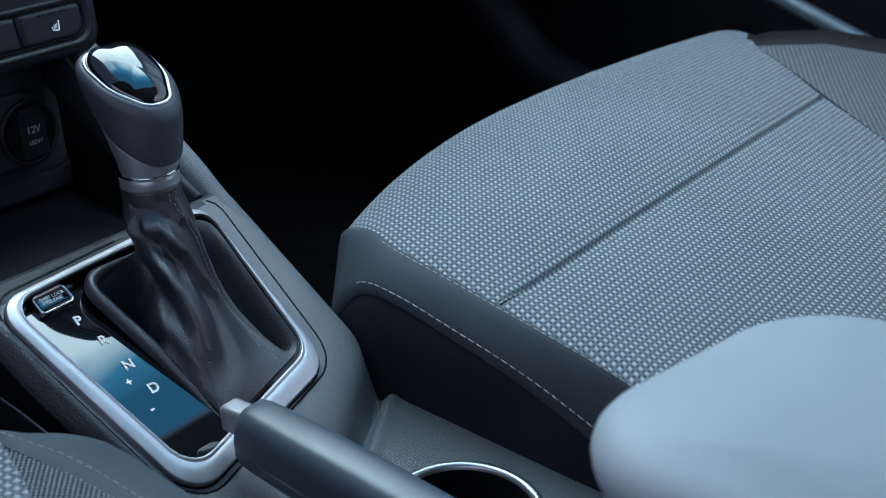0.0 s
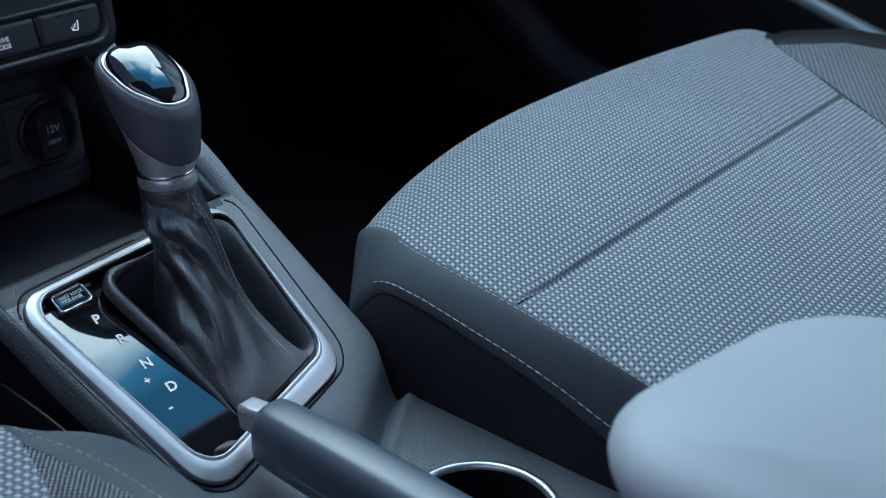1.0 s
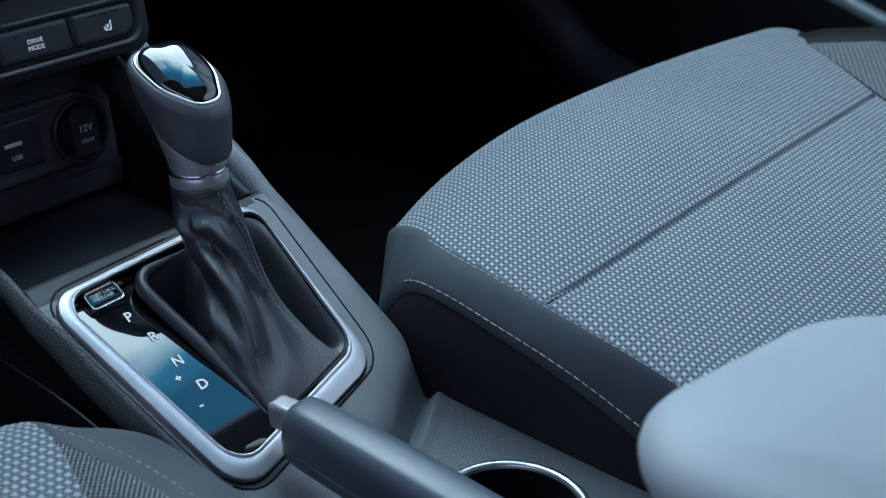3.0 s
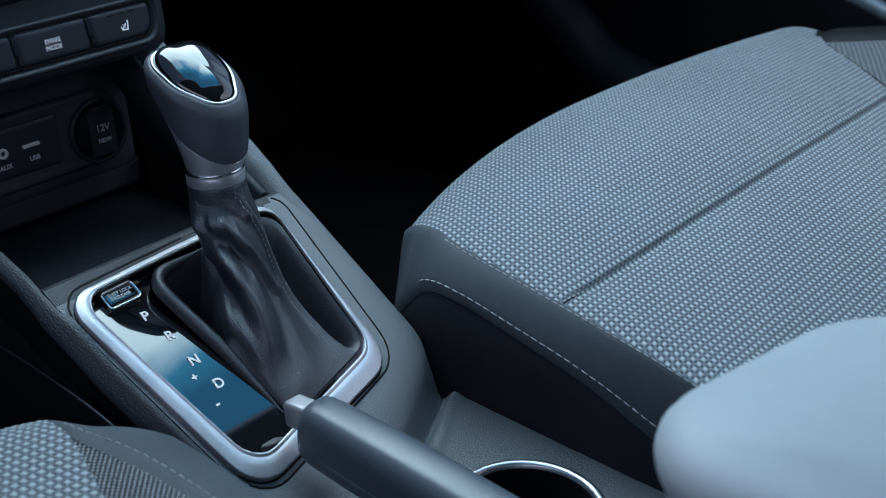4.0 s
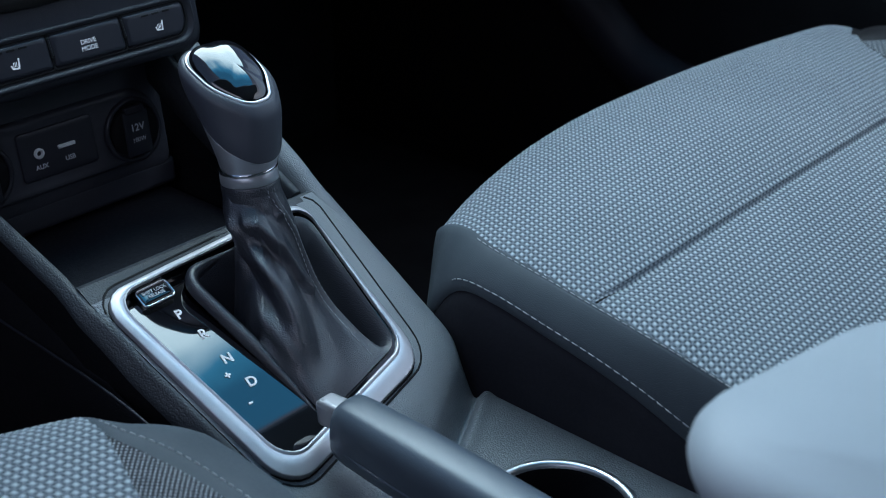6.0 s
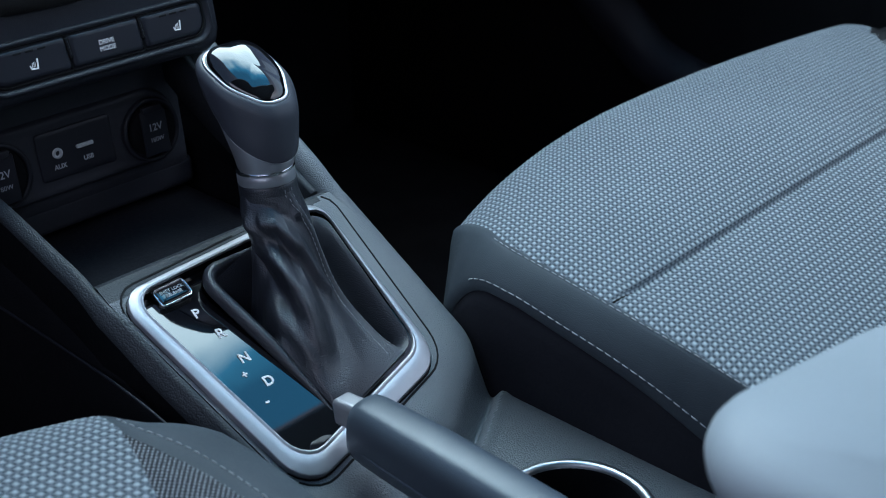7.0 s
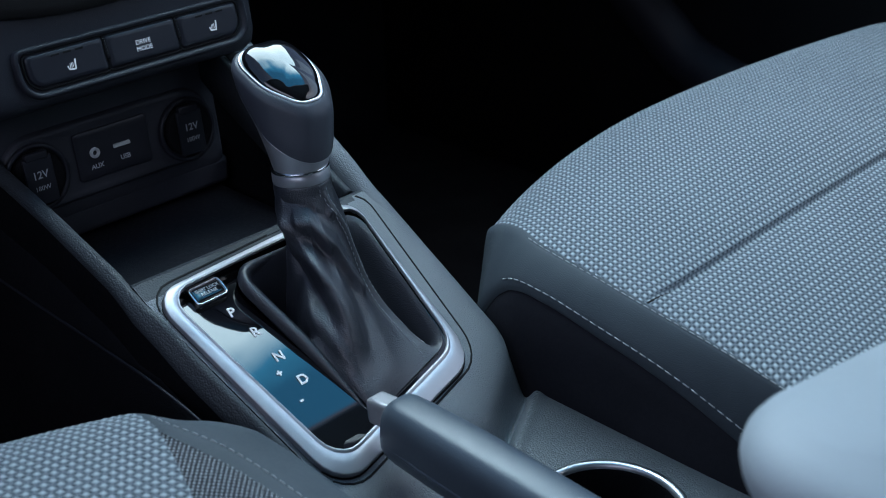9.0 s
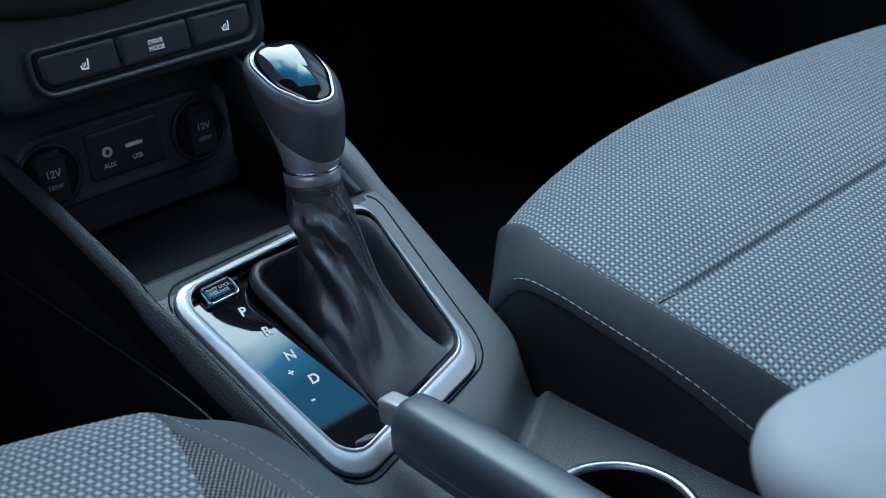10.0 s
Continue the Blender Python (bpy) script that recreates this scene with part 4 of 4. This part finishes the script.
obj("socket_plate", v, f, M_DASH_LIFTED, dash, "rounded raised socket plate")
bm = rbox(0.170, 0.035, 0.020, 0.004)
part("ledge", moved(bm, pose(0, 0.079, 0.3735)), M_DASH_LIFTED, dash)


def power_socket(x, z):
    s = thing("power_socket", "round black power socket with a hinged cap on the dashboard", "socket", "power sockets")
    c = on_sock(x, z)

    def ring(r, h, n=48):
        return [on_sock(x + r * math.cos(2 * math.pi * k / n), z + r * math.sin(2 * math.pi * k / n), h) for k in range(n)]
    v, f = loft([ring(r, h) for r, h in ((0.0215, 0.003), (0.0215, 0.0058), (0.0200, 0.0066), (0.0186, 0.0058), (0.0180, 0.0036))])
    obj("socket_ring", v, f, M_BUTTON, s)
    v, f = loft([ring(r, h) for r, h in ((0.0172, 0.003), (0.0172, 0.0070), (0.0160, 0.0082), (0.008, 0.0086))], True, False, True)
    cap = obj("socket_cap", v, f, M_PLASTIC_BLACK, s)
    bm = rbox(0.0150, 0.0050, 0.004, 0.001)
    part("cap_tab", moved(bm, SOCK @ pose(x, z + 0.0145, 0.0085)), M_BUTTON, s)
    bm = rbox(0.0190, 0.0300, 0.002, 0.0008)
    part("cap_face", moved(bm, SOCK @ pose(x, z - 0.001, 0.0088)), M_BUTTON, s)
    lettering("lettering", "12V", 0.0066, M_GREYPRINT, cap, SOCK @ pose(x, z + 0.0026, 0.0100), 0.00008)
    lettering("lettering", "180W", 0.0042, M_GREYPRINT, cap, SOCK @ pose(x, z - 0.0056, 0.0100))
    return s


power_socket(-0.0560, -0.0005)
power_socket(0.0535, -0.0015)

usb = thing("media_port_panel", "flat black panel with audio jack and USB port on the dashboard", "port panel")
o = ([(-0.0285, -0.0130), (0.0245, -0.0135), (0.0245, 0.0180), (-0.0285, 0.0180)], 0.002)
v, f = loft([[on_sock(x, z, h) for x, z in rounded_in(o[0], o[1], d)] for d, h in ((0.0, 0.0030), (0.0, 0.0046), (0.0006, 0.0050), (0.004, 0.0050))], True, False, True)
obj("panel", v, f, M_BUTTON, usb)


def disc(x, z, r0, r1, h0, h1, n=32):
    return loft([[on_sock(x + r * math.cos(2 * math.pi * k / n), z + r * math.sin(2 * math.pi * k / n), h) for k in range(n)] for r, h in ((r0, h0), (r0, h1), (r1, h1), (r1, h0))])


v, f = disc(-0.0158, 0.0034, 0.0034, 0.0016, 0.004, 0.0062)
obj("audio_jack", v, f, M_WHITE, usb, "pale round audio jack")
bm = rbox(0.0120, 0.0024, 0.0024, 0.0006)
part("usb_port", moved(bm, SOCK @ pose(0.0036, 0.0036, 0.0054)), M_WHITE, usb, "white USB slot")
lettering("lettering", "AUX", 0.0042, M_GREYPRINT, usb, SOCK @ pose(-0.0155, -0.0054, 0.0055), 0.0001)
lettering("lettering", "USB", 0.0042, M_GREYPRINT, usb, SOCK @ pose(0.0048, -0.0050, 0.0055), 0.0001)


# ---------------------------------------------------------------- passenger door
door = thing("door_panel", "dark plastic passenger door panel with pale trim strip", "door")
v, f = tube(spline([(0.815, 0.16, 0.440), (0.812, 0.02, 0.412), (0.806, -0.10, 0.385), (0.800, -0.24, 0.347), (0.795, -0.45, 0.30)], 10), circle(0.008, 10, 0.009))
obj("trim_strip", v, f, M_STRIP, door, "pale satin trim strip")
v, f = tube(spline([(0.85, 0.42, 0.42), (0.85, 0.33, 0.335), (0.85, 0.24, 0.265), (0.85, 0.17, 0.22), (0.85, 0.0, 0.19), (0.85, -0.4, 0.18)], 8), circle(0.028, 12, 0.032))
obj("pocket_edge", v, f, M_DASH, door)


# ---------------------------------------------------------------- front seats
GROOVE_Y = -0.2640


def cloth_edge(y):
    """Plan line where the woven cloth meets the leatherette on the inner side."""
    return np.interp(y, [-0.62, -0.45, -0.365, -0.318, -0.267, -0.230, -0.200, -0.183, -0.167, -0.148, -0.130], [0.105, 0.106, 0.111, 0.116, 0.1195, 0.1215, 0.1230, 0.1245, 0.1300, 0.1340, 0.1365])


FRONT = {"shift": 0.0}


def front_edge(x):
    """Plan line of the cushion's front edge, corners rounded."""
    x = np.asarray(x, float)
    y = FRONT["shift"] - 0.0855 - np.where(x < 0.37, 0.82, 0.30) * (x - 0.37) ** 2
    d = np.clip(1 - (x - 0.105) / 0.100, 0.0, 1.0)
    e = np.clip(1 - (0.700 - x) / 0.050, 0.0, 1.0)
    return y - 0.002 * d * d - 0.040 * e * e


def roll(d, r):
    d = np.clip(d, 0.0, r)
    return r - np.sqrt(np.maximum(r * r - (r - d) ** 2, 0.0))


def cushion_base(x, y):
    """Height of the padded top without its cross seam."""
    x, y = np.asarray(x, float), np.asarray(y, float)
    z = 0.3840 + 0.085 * (y + 0.16)
    z = z - 0.55 * roll(front_edge(np.clip(x, 0.117, 0.690)) - y, 0.050)
    z = z - 0.40 * roll(x - 0.106, 0.030)
    z = z - 0.35 * roll(np.interp(y, [-0.25, -0.177, -0.165, -0.150, -0.130, -0.110], [0.72, 0.672, 0.665, 0.675, 0.684, 0.690]) - x, 0.035)
    return z + 0.006 * np.exp(-((y + 0.20) / 0.06) ** 2) * np.exp(-((x - 0.36) / 0.22) ** 2)


def cushion_z(x, y):
    z = cushion_base(x, y)
    fade = np.clip((np.asarray(x, float) - 0.117) / 0.03, 0.0, 1.0)
    dy = np.abs(np.asarray(y, float) - GROOVE_Y)
    return z - fade * (0.0034 * np.exp(-(dy / 0.0015) ** 2) + 0.0030 * np.exp(-dy / 0.012))


def coarse_relief(x, y):
    cu = np.cos(2 * math.pi * (x - WEAVE_SKEW * y) / WEAVE_X)
    cv = np.cos(2 * math.pi * y / WEAVE_Y)
    main = ((1 + cu) / 2) ** 0.85 * ((1 + cv) / 2) ** 0.85
    knot = ((1 - cu) / 2) ** 0.7 * ((1 - cv) / 2) ** 0.85
    return 0.00095 * main ** 0.8 + 0.00045 * knot


def fine_relief(x, y):
    return 0.00030 * np.sin(2 * math.pi * x / FINE) * np.sin(2 * math.pi * y / FINE)


LOWER = {1: 0.0, -1: 0.0065}


def woven_sheet(name, x0, x1, y0, y1, sx, sy, keep, z_of, relief, mat, parent, mirror, label):
    """Cloth as a fine grid in plan, cut to shape, with the knots of its weave in relief."""
    xs, ys = np.arange(x0, x1, sx), np.arange(y0, y1, sy)
    X, Y = np.meshgrid(xs, ys)
    Z = z_of(X, Y) + relief(X, Y) - LOWER[mirror]
    ok = keep(X, Y)
    nx = len(xs)
    q = ok[:-1, :-1] & ok[:-1, 1:] & ok[1:, :-1] & ok[1:, 1:]
    j, i = np.nonzero(q)
    a = j * nx + i
    faces = np.stack([a, a + 1, a + nx + 1, a + nx], 1)
    if mirror < 0:
        faces = faces[:, ::-1]
    used, back = np.unique(faces, return_inverse=True)
    faces = back.reshape(faces.shape)
    V = np.stack([X.ravel() * mirror, Y.ravel(), Z.ravel()], 1)[used]
    UV = np.stack([X.ravel(), Y.ravel()], 1)[used]
    me = bpy.data.meshes.new(name)
    me.vertices.add(len(V))
    me.vertices.foreach_set("co", V.astype(np.float32).ravel())
    me.loops.add(faces.size)
    me.loops.foreach_set("vertex_index", faces.astype(np.int32).ravel())
    me.polygons.add(len(faces))
    me.polygons.foreach_set("loop_start", np.arange(0, faces.size, 4, dtype=np.int32))
    me.polygons.foreach_set("use_smooth", np.ones(len(faces), dtype=bool))
    layer = me.uv_layers.new(name="UVMap")
    layer.data.foreach_set("uv", UV[faces.ravel()].astype(np.float32).ravel())
    me.materials.append(mat)
    me.update()
    me.validate()
    ob = new(name, me)
    ob.parent = parent
    return tagged(ob, label)


def swept(path, prof, mirror, width, depth):
    """Rings along a perimeter: prof rows are outward shares of the local width, and drops."""
    rings = []
    P = [Vector((x, y, 0)) for x, y in path]
    normals = []
    for i in range(len(P)):
        t = (P[min(i + 3, len(P) - 1)] - P[max(i - 3, 0)]).normalized()
        normals.append(Vector((-t.y, t.x, 0)))
    for out, down in prof:
        rings.append([Vector(((p.x + n.x * out * width(p, n)) * mirror, p.y + n.y * out * width(p, n), float(cushion_base(p.x, p.y)) - down * depth(p, n) - LOWER[mirror])) for p, n in zip(P, normals)])
    return rings, normals


BAND_PROFILE = [(-0.10, 0.0006), (0.03, -0.0006), (0.17, -0.0004), (0.30, 0.0010), (0.55, 0.0056), (0.80, 0.0120), (0.93, 0.0162), (1.0, 0.0190), (1.03, 0.0222)]


def seat(name, label, mirror, y_rear, x_far, inner, keep, width, depth):
    """inner: plan points of the band's inner edge, rear to front."""
    s = thing(name, label, "car seat", "front seats")
    woven_sheet("cushion_top", 0.100, x_far, y_rear, -0.08, WEAVE_X / 5.6, WEAVE_Y / 5.6, keep, cushion_z, coarse_relief, M_WEAVE, s, mirror, "coarse blue-grey woven cloth")
    x0 = inner[-1][0]
    path = [tuple(p)[:2] for p in spline([(*p, 0) for p in inner], 12)] + [(x, float(front_edge(x))) for x in np.linspace(x0, 0.684, 90)[1:]]
    path = resampled(path, 280)
    rings, normals = swept(path, BAND_PROFILE, mirror, width, depth)
    crease = swept(path, [(1.03, 0.0222), (1.02, 0.0222), (0.96, 0.0222)], mirror, width, depth)[0]
    for k, dz in ((1, 0.0034), (2, 0.0048)):
        rings.append([p - Vector((0, 0, dz)) for p in crease[k]])
    v, f = loft(rings, False)
    obj("edge_band", v, f, M_BAND, s, "smooth dark grey leatherette band")
    low = swept(path, [(0.93, 0.0222), (1.01, 0.0222), (1.12, 0.0222), (1.16, 0.0222), (1.04, 0.0222), (0.75, 0.0222), (0.2, 0.0222)], mirror, width, depth)[0]
    side = [[p - Vector((0, 0, dz)) for p in r] for r, dz in zip(low, (0.0044, 0.0064, 0.0150, 0.0350, 0.0700, 0.1100, 0.1700))]
    v, f = loft(side, False)
    obj("side_panel", v, f, M_SIDE, s, "black knitted side panel")
    last = max(i for i, q in enumerate(normals) if q.y < 0.40 and path[i][1] < (-0.168 if mirror > 0 else -0.15))
    ns = [Vector((q.x * mirror, q.y, 0.35)).normalized() for q in normals]
    ns2 = [Vector((q.x * mirror * 0.3, q.y * 0.3, 1)).normalized() for q in normals]
    if mirror > 0:
        stitches("stitching", rings[7][:last], 0.0042, 0.0016, 0.00042, M_THREAD, s, ns[:last], 0.0002, "pale grey thread")
    stitches("stitching", rings[2][:last], 0.0036, 0.0016, 0.00034, M_THREAD, s, ns2[:last], 0.0001, "grey thread")
    return s


def far_seam(y):
    y = np.asarray(y, float)
    return np.where(y < -0.177, 0.626 + 0.68 * (y + 0.177), np.interp(y, [-0.177, -0.165, -0.150, -0.130, -0.110], [0.626, 0.649, 0.668, 0.684, 0.690]))


def passenger_keep(X, Y):
    return (X > cloth_edge(Y) - 0.0015) & (Y < front_edge(X)) & (X < far_seam(Y) + 0.002)


def corner(p):
    """The band narrows where it turns round the front corner."""
    return max(0.1, min(1.0, (-0.120 - p.y) / 0.035))


def stitch_drop(p, n):
    """Depth of the band at the inner side: deeper to the rear, turned down at the front corner."""
    z = float(np.mean(np.interp(p.y + np.linspace(-0.020, 0.020, 17) * min(1.0, max(0.1, (-0.182 - p.y) / 0.02)), [-0.62, -0.45, -0.339, -0.325, -0.289, -0.251, -0.232, -0.211, -0.194, -0.186, -0.179, -0.172, -0.165, -0.150, -0.130],
                        [0.262, 0.300, 0.3338, 0.3394, 0.3498, 0.3572, 0.3602, 0.3651, 0.3669, 0.3655, 0.3625, 0.3570, 0.3490, 0.3250, 0.290])))
    d = (float(cushion_base(p.x, p.y)) - z) / 0.019
    k = max(0.0, min(1.0, (n.y - 0.5) / 0.4))
    return max(0.3, d) * (1 - k) + 4.2 * k


PASSENGER_EDGE = [(float(cloth_edge(y)), y) for y in (-0.62, -0.53, -0.45, -0.40, -0.365, -0.318, -0.267, -0.230, -0.200, -0.180)] + [(0.1300, -0.167), (0.1340, -0.148), (0.1365, float(front_edge(0.1365)))]
passenger = seat("passenger_seat", "front passenger seat cushion in blue-grey weave with dark leatherette edge", 1, -0.62, 0.700, PASSENGER_EDGE, passenger_keep,
                 lambda p, n: max(0.004, p.x - 0.1045) * max(0.0, -n.x) ** 4 * corner(p) + 0.003 * max(0.0, n.y) if p.x < 0.17 else 0.006, stitch_drop)


def driver_cloth(y):
    return np.interp(y, [-0.48, -0.350, -0.212, -0.188, -0.172, -0.155, -0.140], [0.255, 0.197, 0.1445, 0.1365, 0.1320, 0.1295, 0.1268])


FRONT["shift"] = 0.006
DRIVER_BAND = [(0.106, -0.60), (0.107, -0.45), (0.109, -0.33), (0.1135, -0.267), (0.1163, -0.236), (0.1180, -0.2213), (0.1210, -0.2048), (0.1250, -0.1897), (0.1290, -0.1760), (0.1298, -0.164), (0.1280, -0.152), (0.1272, float(front_edge(0.1272)))]


def driver_inner(y):
    return np.interp(y, [q[1] for q in DRIVER_BAND], [q[0] for q in DRIVER_BAND])


def driver_width(p, n):
    if p.x > 0.175 or n.y > 0.75:
        return 0.006
    out = float(np.interp(p.y, [-0.6, -0.2394, -0.2164, -0.2, -0.1932, -0.1792, -0.1657, -0.1537, -0.1437, -0.130], [0.087, 0.0885, 0.0895, 0.0918, 0.0950, 0.1030, 0.1115, 0.1180, 0.1220, 0.1245]))
    return max(0.005, p.x - out) / max(0.45, -n.x)


driver = seat("driver_seat", "driver seat cushion in blue-grey weave with dark leatherette edge", -1, -0.48, 0.36, DRIVER_BAND,
              lambda X, Y: (X > driver_cloth(Y)) & (Y < front_edge(X)),
              driver_width,
              lambda p, n: 0.45 + 3.4 * max(0.0, min(1.0, (n.y - 0.55) / 0.4)))
woven_sheet("inner_bolster", 0.104, 0.21, -0.48, -0.158, 0.0005, 0.0005, lambda X, Y: (X > driver_inner(Y) - 0.001) & (X < driver_cloth(Y) + 0.006),
            lambda x, y: cushion_base(x, y) - 0.0010, fine_relief, M_FINE, driver, -1, "fine dotted dark weave")


def bolster_out(y):
    return 0.626 + 0.43 * np.maximum(0.0, -0.177 - np.asarray(y, float))


def bolster_z(x, y):
    a, b = far_seam(y), bolster_out(y)
    k = np.clip((x - a) / np.maximum(b - a, 0.004), 0.0, 1.0)
    return 0.3840 + 0.085 * (y + 0.16) - 0.0030 + 0.014 * np.sin(k * math.pi * 0.5) * np.clip((-0.17 - y) / 0.06, 0.0, 1.0) + 0.003 * np.sqrt(k)


woven_sheet("outer_bolster", 0.30, 0.80, -0.62, -0.172, 0.0009, 0.0009, lambda X, Y: (X > far_seam(Y) - 0.001) & (X < bolster_out(Y) + 0.002), bolster_z, lambda x, y: 0.0,
            M_FINE_PALE, passenger, 1, "fine dotted grey weave")
ys_ = np.linspace(-0.62, -0.166, 70)
v, f = loft([[(float(bolster_out(y)) + dx, y + dy, float(bolster_z(bolster_out(y), y)) + dz) for y in ys_] for dx, dy, dz in ((-0.001, 0, -0.002), (0.001, 0.001, 0.002), (0.012, 0.004, 0.005), (0.030, 0.010, 0.004), (0.042, 0.014, -0.006), (0.046, 0.015, -0.03), (0.046, 0.015, -0.2))], False)
obj("outer_border", v, f, M_BORDER, passenger, "dark brown-grey leatherette outer border")

v, f = tube([Vector((x, GROOVE_Y - 0.0003, float(cushion_z(x, GROOVE_Y)) + 0.0006)) for x in np.linspace(0.1215, 0.565, 90)], circle(0.0008, 8, 0.0007))
obj("cross_seam", v, f, M_SEAM, passenger, "dark sunk seam across the cushion")
v, f = tube([Vector((float(far_seam(y)), y, float(cushion_base(far_seam(y), y)) + 0.0004)) for y in np.linspace(-0.60, -0.178, 60)], circle(0.0007, 8, 0.0005))
obj("bolster_seam", v, f, M_SEAM, passenger, "dark seam beside the bolster")
